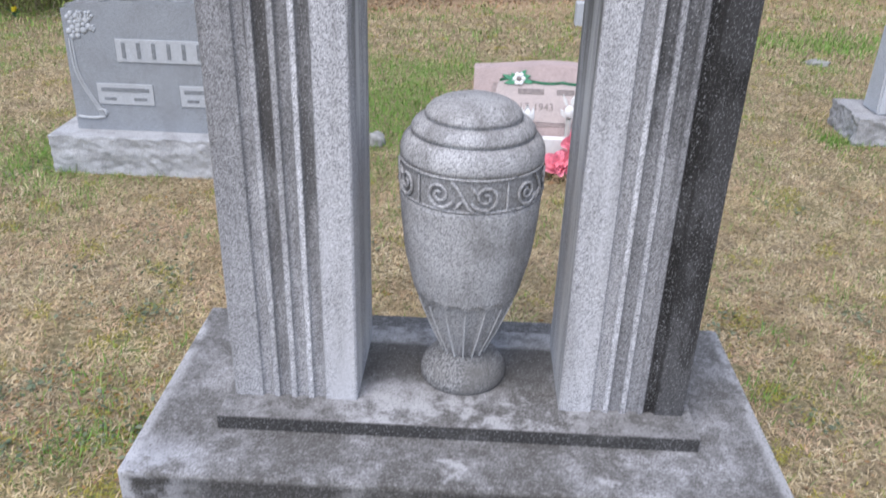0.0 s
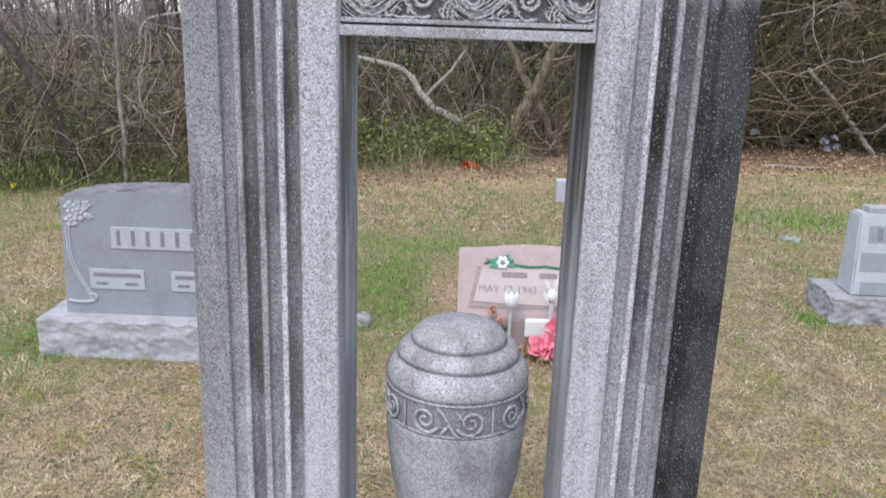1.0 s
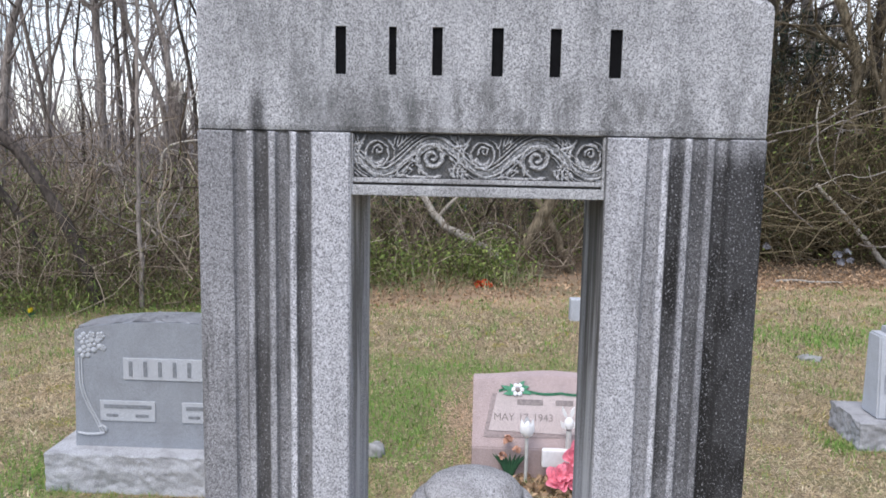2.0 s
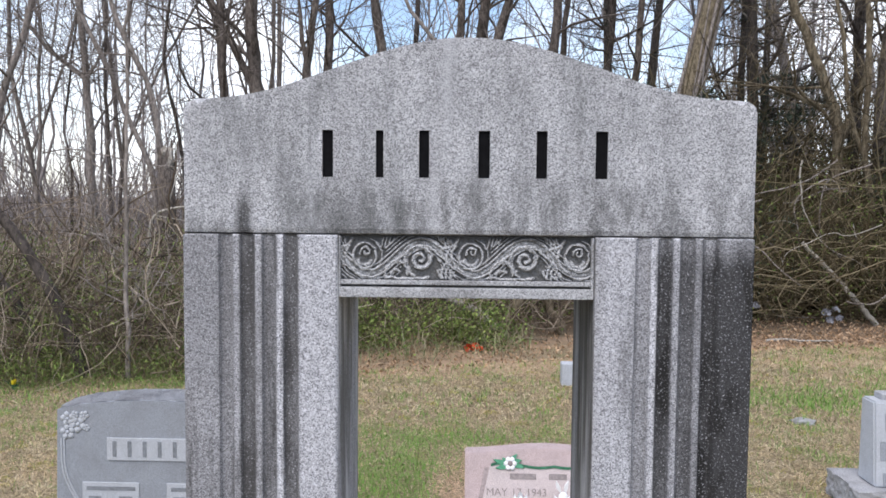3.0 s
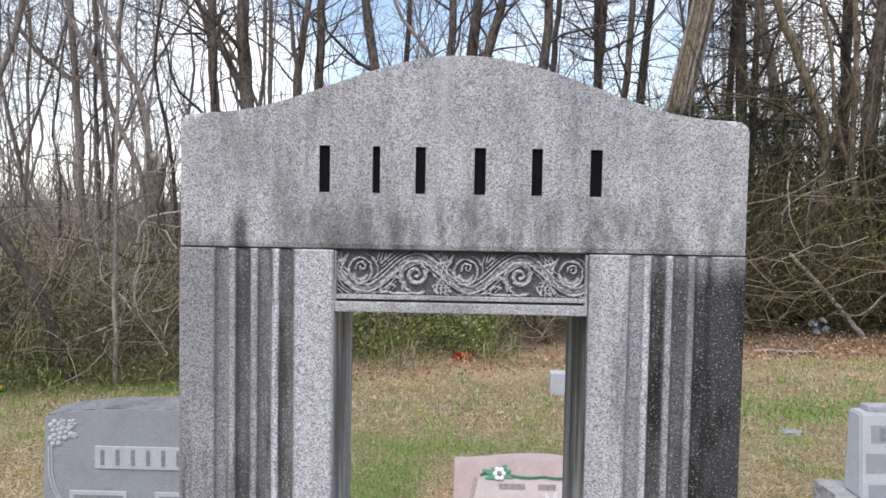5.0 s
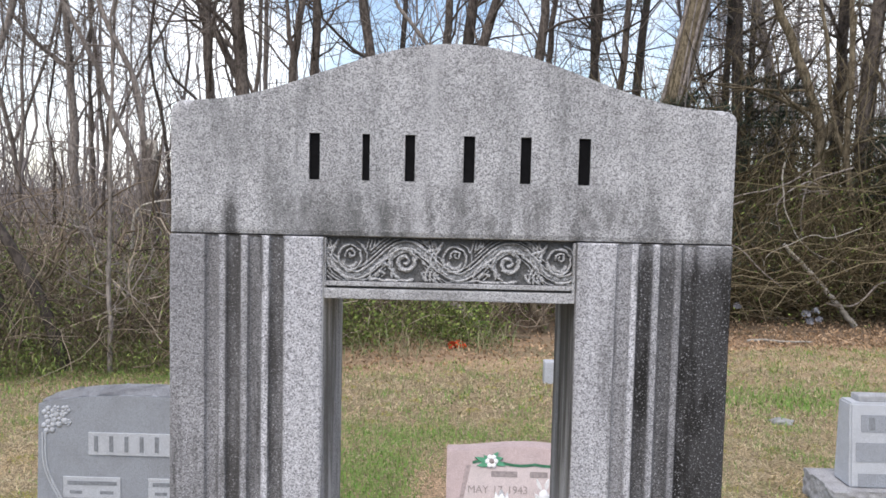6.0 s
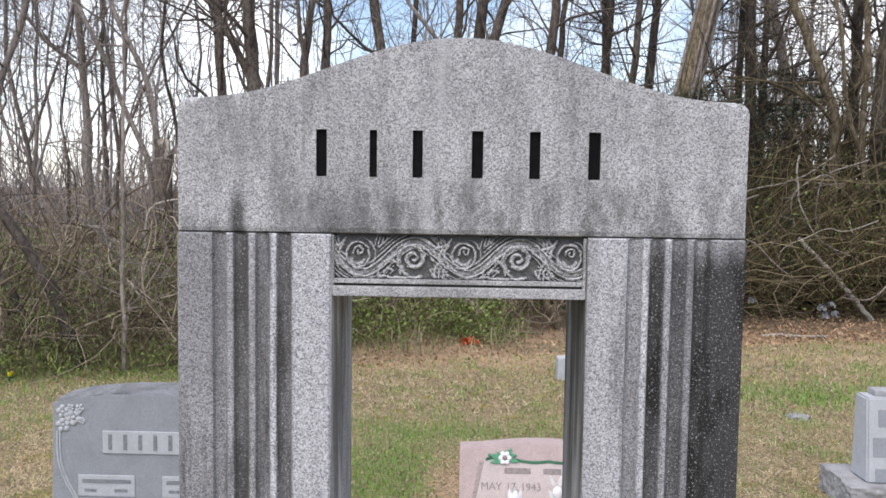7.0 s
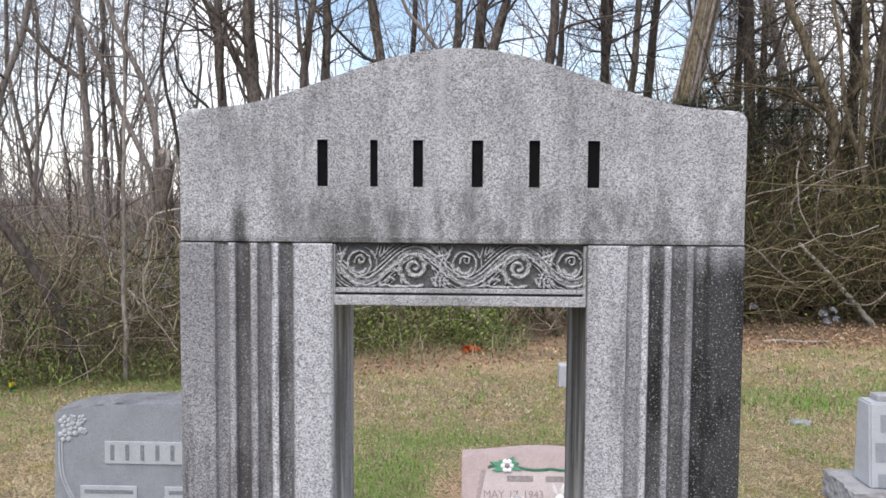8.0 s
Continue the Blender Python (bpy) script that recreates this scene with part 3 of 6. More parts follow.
def lintel():
    outline = [(0.45, JOINT + 0.0004), (0.45, 1.808), (0.4475, 1.817), (0.441, 1.8225), (0.433, 1.8245)]
    for i in range(45):
        x = 0.425 * (1 - i / 22)
        bell = 0.5 * (1 + math.cos(math.pi * min(1, abs(x) / 0.415)))
        outline.append((x, 1.826 + 0.095 * bell))
    outline += [(-0.433, 1.8245), (-0.441, 1.8215), (-0.4475, 1.816), (-0.45, 1.807), (-0.45, JOINT + 0.0004)]
    bars = ((-0.219, 0.017), (-0.137, 0.012), (-0.067, 0.016), (0.027, 0.018), (0.117, 0.017), (0.21, 0.019))
    cutter = bmesh.new()
    for centre, width in bars:
        m = Matrix.Translation((centre, 0.003, 1.7405)) @ Matrix.Diagonal((width, 0.014, 0.074, 1))
        bmesh.ops.create_cube(cutter, size=1, matrix=m)
    stone, knife = part("lintel", prism(outline, 0.003, 0.24, 0.009), None), part("knife", cutter, None)
    cut = stone.modifiers.new("grooves", "BOOLEAN")
    cut.operation, cut.solver, cut.object = "DIFFERENCE", "EXACT", knife
    mesh = bpy.data.meshes.new_from_object(stone.evaluated_get(bpy.context.evaluated_depsgraph_get()))
    for temp in (stone, knife):
        bpy.data.objects.remove(temp)
    mesh.name = "lintel"
    mesh.materials.clear()
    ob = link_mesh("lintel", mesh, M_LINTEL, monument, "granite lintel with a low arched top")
    for centre, width in bars:
        part("inscription_bar", block(centre - width / 2 + 0.0005, centre + width / 2 - 0.0005, 0.0072, 0.0098, 1.704, 1.777, 0.0), M_INK, ob, "black incised bar")


lintel()


def spiral(cx, cz, r0, r1, turns, start, n=40):
    """A flat volute that winds in to its eye."""
    out = []
    for i in range(n):
        t = i / (n - 1)
        a = start + turns * 2 * math.pi * t
        r = r0 + (r1 - r0) * t ** 0.8
        out.append((cx + r * math.cos(a), cz + r * math.sin(a)))
    return out


def leaf_outline(x, z, length, width, angle, n=7):
    pts = []
    for i in range(n):
        t = i / (n - 1)
        pts.append((t * length, width * math.sin(math.pi * t ** 0.8)))
    pts += [(q, -w * 0.5) for q, w in reversed(pts[1:-1])]
    c, s = math.cos(angle), math.sin(angle)
    return [(x + c * q - s * w, z + s * q + c * w) for q, w in pts]


def frieze_strokes():
    """Lines of the running scroll, in metres from the panel's middle: (points, half width, height)."""
    half, rise = 0.0835, 0.0255
    x = np.linspace(-0.202, 0.202, 160)
    wave = np.stack([x, rise * np.cos(math.pi * (x + 0.0705) / half)], -1)
    out = [(wave, 0.0042, 0.55)]
    d = np.gradient(wave, axis=0)
    d /= np.linalg.norm(d, axis=1, keepdims=True)
    side = np.stack([-d[:, 1], d[:, 0]], -1)
    for gap, width, high in ((0.0056, 0.0019, 1.0), (-0.0056, 0.0019, 1.0), (0.0115, 0.0016, 0.75), (-0.0115, 0.0016, 0.75)):
        out.append((wave + side * gap, width, high))
    eyes = ((-0.161, 0.003), (0.008, 0.003), (0.176, 0.003), (-0.0725, -0.002), (0.0945, -0.002))
    for gap in (0.0165, 0.0215, -0.0165, -0.0215):
        line = wave + side * gap
        free = np.all([np.hypot(line[:, 0] - a, line[:, 1] - b) > 0.033 for a, b in eyes], axis=0)
        for run in np.split(np.arange(len(line)), np.where(np.diff(free.astype(int)) != 0)[0] + 1):
            if free[run[0]] and len(run) > 5:
                out.append((line[run], 0.0015, 0.7))

    def arc(cx, cz, rx, rz, a0, a1, width, high, n=26):
        t = np.radians(np.linspace(a0, a1, n))
        out.append((np.stack([cx + rx * np.cos(t), cz + rz * np.sin(t)], -1), width, high))

    def bar(x0, z0, x1, z1, width, high, bow=0.0):
        t = np.linspace(0, 1, 9)
        nx, nz = z0 - z1, x1 - x0
        out.append((np.stack([x0 + (x1 - x0) * t + nx * bow * np.sin(math.pi * t), z0 + (z1 - z0) * t + nz * bow * np.sin(math.pi * t)], -1), width, high))

    def coil(cx, cz, r0, r1, turns, start, width, high):
        out.append((np.array(spiral(cx, cz, r0, r1, turns, math.radians(start), 54)), width, high))

    for bx in (-0.161, 0.008, 0.176):
        bz = 0.003
        arc(bx, bz, 0.0185, 0.0205, 0, 360, 0.0019, 1.0, 40)
        arc(bx + 0.001, bz, 0.0265, 0.0265, -70, 75, 0.0015, 0.8)
        arc(bx - 0.002, bz, 0.0285, 0.0255, 140, 250, 0.0022, 0.95)
        arc(bx - 0.004, bz - 0.002, 0.0345, 0.026, 150, 215, 0.0018, 0.8)
        coil(bx + 0.002, bz + 0.006, 0.0095, 0.0025, -1.2, 200, 0.0017, 1.0)
        arc(bx, bz - 0.004, 0.011, 0.011, 200, 340, 0.0032, 0.7)
        for k in range(4):
            bar(bx - 0.034 - 0.0055 * k, 0.031, bx - 0.030 - 0.0055 * k, 0.014 + 0.003 * k, 0.0017, 0.75, 0.12)
        bar(bx - 0.042, 0.016, bx - 0.020, 0.030, 0.0024, 0.9, -0.18)
        for k in range(4):
            bar(bx + 0.030 + 0.0055 * k, 0.032, bx + 0.026 + 0.0060 * k, 0.015 + 0.003 * k, 0.0016, 0.7)
        bar(bx - 0.006, -0.0315, bx + 0.026, -0.0315, 0.002, 0.7, -0.05)
    for vx in (-0.0725, 0.0945):
        vz = -0.002
        coil(vx, vz, 0.0285, 0.003, -1.95, 250, 0.0026, 1.0)
        coil(vx, vz, 0.0235, 0.006, -1.35, 235, 0.0015, 0.7)
        bar(vx - 0.055, -0.031, vx + 0.012, -0.0315, 0.0024, 0.95, -0.03)
        bar(vx - 0.057, -0.030, vx - 0.036, -0.002, 0.0024, 0.95, 0.14)
        bar(vx - 0.036, -0.002, vx - 0.020, -0.027, 0.0020, 0.9, 0.12)
        bar(vx - 0.046, -0.024, vx - 0.031, -0.022, 0.0026, 0.8, 0.3)
        bar(vx - 0.036, -0.009, vx - 0.022, 0.006, 0.0022, 0.9, 0.2)
        bar(vx - 0.026, 0.004, vx - 0.017, 0.020, 0.0018, 0.85, 0.2)
        bar(vx + 0.033, 0.016, vx + 0.047, -0.014, 0.0018, 0.8, -0.1)
        for k in range(4):
            bar(vx + 0.034 + 0.0075 * k, -0.032, vx + 0.040 + 0.0045 * k, -0.010 - 0.0045 * k, 0.0021, 0.85, 0.1)
        bar(vx + 0.028, -0.020, vx + 0.036, -0.032, 0.0022, 0.85, -0.15)
    return out


def frieze():
    panel = part("frieze", block(-0.202, 0.202, 0.018, 0.23, 1.514, JOINT, 0.001, 1), M_FRIEZE_GROUND, monument, "carved granite frieze panel, darkened in its hollows")
    part("moulding", block(-0.202, 0.202, 0.005, 0.02, 1.5135, 1.530, 0.002), M_FRIEZE_EDGE, panel)
    part("moulding", block(-0.202, 0.202, 0.007, 0.02, 1.534, 1.5415, 0.0015), M_FRIEZE_EDGE, panel)
    part("end_fillet", block(0.197, 0.2015, 0.004, 0.02, 1.514, 1.611, 0.001, 1), M_FRIEZE_EDGE, panel)
    part("end_fillet", block(-0.2015, -0.199, 0.004, 0.02, 1.514, 1.611, 0.001, 1), M_FRIEZE_EDGE, panel)
    gx, gz = np.linspace(-0.199, 0.197, 430), np.linspace(-0.0345, 0.0345, 78)
    X, Z = np.meshgrid(gx, gz)
    rng = np.random.default_rng(77)
    wob = 0.0006 * np.sin(X * 310 + 3 * np.sin(Z * 240)) + 0.0005 * np.sin(Z * 520 + X * 190)
    high = np.zeros_like(X)
    for line, width, top in frieze_strokes():
        near = np.full(X.shape, 1.0)
        for p, q in zip(line[:-1], line[1:]):
            v = q - p
            t = np.clip(((X - p[0]) * v[0] + (Z - p[1]) * v[1]) / (v @ v + 1e-12), 0, 1)
            near = np.minimum(near, np.hypot(X + wob - p[0] - t * v[0], Z + wob - p[1] - t * v[1]))
        ridge = np.clip(1.3 - near / (width * 1.2), 0, 1)
        high = np.maximum(high, top * ridge * ridge * (3 - 2 * ridge))
    high += rng.normal(0, 0.035, X.shape) + 0.10 * np.sin(X * 410) * np.sin(Z * 380 + X * 60)
    worn = 0.0168 - 0.0075 * np.clip(high, -0.1, 1.1)
    v = np.stack([X, worn, Z + 1.5768], -1).reshape(-1, 3)
    i = np.arange(X.size).reshape(X.shape)
    f = np.stack([i[:-1, :-1], i[:-1, 1:], i[1:, 1:], i[1:, :-1]], -1).reshape(-1, 4)
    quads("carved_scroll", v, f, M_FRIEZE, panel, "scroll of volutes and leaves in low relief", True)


frieze()


def urn():
    ob = thing("urn", "grey granite urn with carved scroll band, on the plinth", "urn", (0.007, 0.119, PLINTH))
    ob.scale = (1, 1, 0.985)
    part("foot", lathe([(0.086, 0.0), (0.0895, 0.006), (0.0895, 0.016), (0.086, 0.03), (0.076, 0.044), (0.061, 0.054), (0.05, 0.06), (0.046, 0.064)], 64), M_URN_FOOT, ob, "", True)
    flutes = 16

    def sink(a, z):
        if z > 0.232:
            return 0.0
        u = (a * flutes / (2 * math.pi)) % 1.0 - 0.5
        edge = 1 - step(0.41, 0.47, abs(u))
        crown = 0.222 - 0.016 * (2 * u) ** 2
        return -0.0105 * edge * (1 - step(crown - 0.006, crown, z))

    prof = []
    keys = [(0.062, 0.0455), (0.09, 0.056), (0.12, 0.070), (0.168, 0.088), (0.22, 0.1065), (0.30, 0.1245), (0.38, 0.1325), (0.42, 0.1345), (0.427, 0.135)]
    zs = [0.062 + 0.365 * i / 80 for i in range(81)]
    for z in zs:
        prof.append((float(np.interp(z, [k[0] for k in keys], [k[1] for k in keys])), z))
    r = [p[0] for p in prof]
    for _ in range(6):
        r = [r[0]] + [(r[i - 1] + r[i] * 2 + r[i + 1]) / 4 for i in range(1, len(r) - 1)] + [r[-1]]
    prof = [(q, p[1]) for q, p in zip(r, prof)]
    part("body", lathe(prof, 216, sink), M_URN, ob, "", True)
    for k in range(flutes):
        a = 2 * math.pi * (k + 0.0) / flutes
        ridge = [(float(np.interp(z, [p[1] for p in prof], r)) - 0.0006, z) for z in np.linspace(0.066, 0.203, 12)]
        tube_part("flute_ridge", [(q * math.cos(a), q * math.sin(a), z) for q, z in ridge], 0.0019, M_RIDGE, ob, "", 5)
    band = part("band", lathe([(0.1325, 0.424), (0.1325, 0.437), (0.1325, 0.493), (0.1325, 0.501)], 96), M_URN_GROUND, ob, "carved scroll band with darker hollows", True)
    for zz in (0.4285, 0.4355, 0.4965):
        tube_part("bead", [(0.1335 * math.cos(2 * math.pi * i / 72), 0.1335 * math.sin(2 * math.pi * i / 72), zz) for i in range(73)], 0.0024, M_URN, band)
    for k in range(10):
        mid = 2 * math.pi * k / 10 + 0.52
        flip = 1 if k % 2 else -1
        v = spiral(0, 0.4655, 0.0285, 0.004, 1.8 * flip, math.radians(200 if flip > 0 else -20), 40)
        tube_part("volute", [(0.1352 * math.cos(mid + a / 0.136), 0.1352 * math.sin(mid + a / 0.136), z) for a, z in v], [0.0036 - 0.001 * i / 39 for i in range(40)], M_URN, band)
        if k % 2:
            e = mid + 0.30
            tube_part("upright", [(0.1355 * math.cos(e), 0.1355 * math.sin(e), 0.436 + 0.056 * i / 5) for i in range(6)], 0.0022, M_URN, band)
        else:
            pts = [(mid + 0.16 + 0.32 * i / 14, 0.491 - 0.053 * step(0, 1, i / 14)) for i in range(15)]
            tube_part("scroll_stem", [(0.1355 * math.cos(a), 0.1355 * math.sin(a), z) for a, z in pts], 0.0032, M_URN, band)
            for da in (0.22, 0.42):
                pts = [(mid + da + 0.03 * i, (0.44 if da < 0.3 else 0.488) + (0.022 if da < 0.3 else -0.022) * i / 4) for i in range(5)]
                tube_part("carved_leaf", [(0.1352 * math.cos(a), 0.1352 * math.sin(a), z) for a, z in pts], [0.001, 0.003, 0.0035, 0.0025, 0.0008], M_URN, band)
    lid = [(0.134, 0.500), (0.1355, 0.508), (0.1345, 0.520), (0.130, 0.532), (0.123, 0.541), (0.1165, 0.5445), (0.110, 0.5455), (0.110, 0.5475), (0.1155, 0.550), (0.1145, 0.557), (0.109, 0.565), (0.100, 0.571), (0.0925, 0.5725), (0.086, 0.5735), (0.086, 0.5755), (0.0905, 0.579), (0.088, 0.586), (0.080, 0.595), (0.066, 0.603), (0.048, 0.609), (0.026, 0.612), (0.006, 0.613)]
    part("lid", lathe(lid, 72), M_URN, ob, "stepped domed lid", True)


urn()


# ---- headstones ----
def rough_sides(bm, amount, seed, keep_top):
    """Breaks up the faces of a rock-pitched base, leaving its top sawn flat."""
    bmesh.ops.subdivide_edges(bm, edges=bm.edges[:], cuts=47, use_grid_fill=True)
    bm.normal_update()
    for v in bm.verts:
        n = v.normal
        if v.co.z < keep_top - 0.002:
            p = v.co
            q = noise.noise(Vector((p.x * 9 + seed, p.y * 9, p.z * 13))) + 0.7 * noise.noise(Vector((p.x * 27, p.y * 27 + seed, p.z * 27))) + 0.5 * noise.noise(Vector((p.x * 40 + seed, p.y * 40, p.z * 40)))
            v.co += Vector((n.x, n.y, 0)) * amount * (q + 0.3)
    return bm


def rosette(x, z, r, y, material, parent, name="carved_flower"):
    bm = bmesh.new()
    for k in range(5):
        a = 2 * math.pi * k / 5 + x * 9
        m = Matrix.Translation((x + 0.62 * r * math.cos(a), y, z + 0.62 * r * math.sin(a))) @ Matrix.Diagonal((r * 0.48, 0.0045, r * 0.48, 1))
        bmesh.ops.create_icosphere(bm, subdivisions=1, radius=1, matrix=m)
    bmesh.ops.create_icosphere(bm, subdivisions=1, radius=1, matrix=Matrix.Translation((x, y - 0.002, z)) @ Matrix.Diagonal((r * 0.3, 0.005, r * 0.3, 1)))
    return part(name, bm, material, parent, "", True)


def ragged_top(cx, half, y0, y1):
    """The pitched top face of the oval headstone, broken and uneven."""
    bm = bmesh.new()
    rows = []
    for j in range(9):
        row = []
        for i in range(57):
            u = 1 - 2 * i / 56
            x, y = cx + half * u * 0.995, y0 + 0.004 + (y1 - y0 - 0.008) * j / 8
            q = noise.noise(Vector((x * 24, y * 24, 3))) + 0.6 * noise.noise(Vector((x * 60, y * 60, 8)))
            row.append(bm.verts.new((x, y, 0.729 + 0.040 * (1 - abs(u) ** 2.2) + 0.006 * q + 0.004 * math.sin(math.pi * j / 8))))
        rows.append(row)
    for a, b in zip(rows, rows[1:]):
        for i in range(56):
            bm.faces.new((a[i], a[i + 1], b[i + 1], b[i]))
    bmesh.ops.solidify(bm, geom=bm.faces[:], thickness=0.012)
    return bm


def oval_headstone():
    ob = thing("headstone", "blue-grey oval-top granite headstone on a rock-pitched base", "headstone", group="headstones")
    base = rough_sides(block(-1.918, -0.84, 2.122, 2.56, -0.10, 0.178, 0.0), 0.008, 2.0, 0.178)
    part("base", base, M_ROCK_PITCH, ob, "pale rock-pitched granite base")
    y0, y1, cx, half = 2.225, 2.45, -1.38, 0.432
    outline = [(cx + half + 0.012, 0.177), (cx + half, 0.722)]
    for i in range(1, 24):
        u = 1 - 2 * i / 24
        outline.append((cx + half * u, 0.728 + 0.040 * (1 - abs(u) ** 2.2)))
    outline += [(cx - half, 0.722), (cx - half - 0.012, 0.177)]
    die = part("die", prism(outline, y0, y1, 0.004), M_BLUE, ob)
    part("roughened_top", ragged_top(cx, half, y0, y1), M_ROCK_PITCH, ob, "pale pitched top face")
    panel = part("name_panel", block(-1.588, -1.172, y0 - 0.006, y0 + 0.01, 0.499, 0.600, 0.002), M_BLUE_PALE, die, "pale frosted name panel")
    for k in range(6):
        x = -1.553 + 0.0675 * k
        part("inscription_bar", block(x - 0.008, x + 0.008, y0 - 0.0085, y0, 0.516, 0.586, 0.0), M_SLATE, panel, "dark bar")
    for a in (-1.702, -1.322):
        tablet = part("tablet", block(a, a + 0.256, y0 - 0.005, y0 + 0.01, 0.302, 0.398, 0.002), M_BLUE_PALE, die, "pale frosted tablet")
        part("inscription_bar", block(a + 0.02, a + 0.24, y0 - 0.0065, y0, 0.362, 0.380, 0.0), M_SLATE, tablet, "thin grey bar")
        part("inscription_bar", block(a + 0.03, a + 0.085, y0 - 0.0065, y0, 0.322, 0.336, 0.0), M_SLATE, tablet, "thin grey bar")
        part("inscription_bar", block(a + 0.165, a + 0.225, y0 - 0.0065, y0, 0.322, 0.336, 0.0), M_SLATE, tablet, "thin grey bar")
    for s in (-1, 1):
        for dx, z, r in ((0.385, 0.630, 0.032), (0.338, 0.605, 0.038), (0.385, 0.570, 0.034), (0.310, 0.645, 0.022), (0.352, 0.648, 0.018), (0.300, 0.590, 0.016)):
            rosette(cx + s * dx, z + 0.052, r, y0 - 0.001, M_BLUE_PALE, die)
        for off in (0, 0.012):
            stem = [(cx + s * (0.413 - off - 0.09 * step(0.25, 1, i / 16) * (i / 16)), y0 - 0.001, 0.597 - 0.35 * i / 16) for i in range(17)]
            tube_part("carved_stem", stem, 0.005, M_BLUE_PALE, die)
        curl = [(cx + s * (0.43 - 0.115 * i / 10), y0 - 0.001, 0.240 - 0.006 * math.sin(math.pi * i / 10)) for i in range(11)]
        curl += [(cx + s * (0.315 - 0.018 * math.sin(a)), y0 - 0.001, 0.258 - 0.018 * math.cos(a)) for a in (0.6, 1.2, 1.8, 2.4, 3.0, 3.6, 4.2)]
        tube_part("carved_curl", curl, 0.007, M_BLUE_PALE, die)


oval_headstone()


def slant_marker():
    """A slant-faced marker; its face carries an open book under a painted ribbon."""
    x0, x1, y0, y1, z0, nose, top = 0.002, 0.79, 2.46, 2.62, -0.05, 0.143, 0.433
    ob = thing("slant_marker", "rose granite slant marker with engraved book and painted ribbon", "grave marker", group="headstones")
    bm = bmesh.new()
    side = [(y0, z0), (y0, nose), (y1, top), (y1 + 0.09, top + 0.004), (y1 + 0.12, z0)]
    slope = (y1 - y0) / (top - nose)
    rows = []
    for k in range(17):
        u = k / 16
        lift = 0.024 * math.sin(math.pi * u) ** 2
        rows.append([bm.verts.new((x0 + (x1 - x0) * u, y + (lift * slope if i in (2, 3) else 0), z + (lift if i in (2, 3) else 0))) for i, (y, z) in enumerate(side)])
    bm.faces.new(rows[0])
    bm.faces.new(rows[-1][::-1])
    for l, r in zip(rows, rows[1:]):
        for i in range(5):
            bm.faces.new((l[i], r[i], r[(i + 1) % 5], l[(i + 1) % 5]))
    bm.normal_update()
    bmesh.ops.bevel(bm, geom=[e for e in bm.edges if e.calc_face_angle(0) > 0.5], offset=0.005, segments=2, affect="EDGES")
    body = part("body", bm, M_PINK, ob)
    run, rise = y1 - y0, top - nose
    length = math.hypot(run, rise)
    face = Matrix(((1, 0, 0, x0), (0, run / length, -rise / length, y0), (0, rise / length, run / length, nose), (0, 0, 0, 1)))

    def on_face(bm):
        """Lays a piece drawn in x and z, with y towards its back, onto the slant."""
        swap = Matrix(((1, 0, 0, 0), (0, 0, 1, 0), (0, -1, 0, 0), (0, 0, 0, 1)))
        bmesh.ops.transform(bm, matrix=face @ swap, verts=bm.verts)
        return bm

    cx, w = 0.430, 0.345
    for s in (-1, 1):
        def leafline(u):
            return 0.845 * length - 0.02 * math.sin(math.pi * u) ** 2 + 0.016 * math.cos(2 * math.pi * (u - 0.6)) - 0.012 * step(0.8, 1.0, u)
        page = [(cx + s * w * 1.02, 0.25 * length)] + [(cx + s * w * (1 - u), leafline(1 - u)) for u in [0.1 + 0.9 * i / 14 for i in range(15)]] + [(cx, 0.22 * length)]
        if s > 0:
            page = page[::-1]
        under = [(cx + s * (w + 0.032), 0.15 * length), (cx + s * (w - 0.008), 0.80 * length), (cx, 0.78 * length), (cx, 0.17 * length)]
        part("book_cover", on_face(prism(under if s < 0 else under[::-1], -0.003, 0.004)), M_BOOK_EDGE, body, "grey engraved book edge")
        part("book_page", on_face(prism(page, -0.0065, 0.004)), M_PINK_PALE, body, "pale frosted book page")
        ribbon = [(cx + s * w * (1 - u), leafline(1 - u) + 0.004) for u in [0.12 + 0.88 * i / 20 for i in range(21)]]
        bm = bmesh.new()
        a = [bm.verts.new((x, -0.010, z - 0.006)) for x, z in ribbon]
        b = [bm.verts.new((x, -0.010, z + 0.007)) for x, z in ribbon]
        for i in range(20):
            bm.faces.new((a[i], a[i + 1], b[i + 1], b[i]))
        bmesh.ops.solidify(bm, geom=bm.faces[:], thickness=0.006)
        part("ribbon", on_face(bm), M_GREEN_PAINT, body, "green painted ribbon")
    for an, ln in ((165, 0.085), (195, 0.075), (20, 0.06), (55, 0.06), (140, 0.05), (-15, 0.07)):
        part("painted_leaf", on_face(prism(leaf_outline(0.219, 0.845 * length, ln, 0.017, math.radians(an)), -0.013, 0.0, 0.001)), M_GREEN_PAINT, body, "green painted leaf")
    bm = bmesh.new()
    for k in range(6):
        a = 2 * math.pi * k / 6
        m = Matrix.Translation((0.219 + 0.02 * math.cos(a), -0.013, 0.852 * length + 0.022 * math.sin(a))) @ Matrix.Diagonal((0.0145, 0.006, 0.0145, 1))
        bmesh.ops.create_icosphere(bm, subdivisions=1, radius=1, matrix=m)
    flower = part("painted_flower", on_face(bm), M_WHITE, body, "white painted flower", True)
    bm = bmesh.new()
    bmesh.ops.create_icosphere(bm, subdivisions=2, radius=1, matrix=Matrix.Translation((0.219, -0.016, 0.852 * length)) @ Matrix.Diagonal((0.013, 0.007, 0.013, 1)))
    part("flower_eye", on_face(bm), M_TAUPE, flower, "dark flower eye", True)
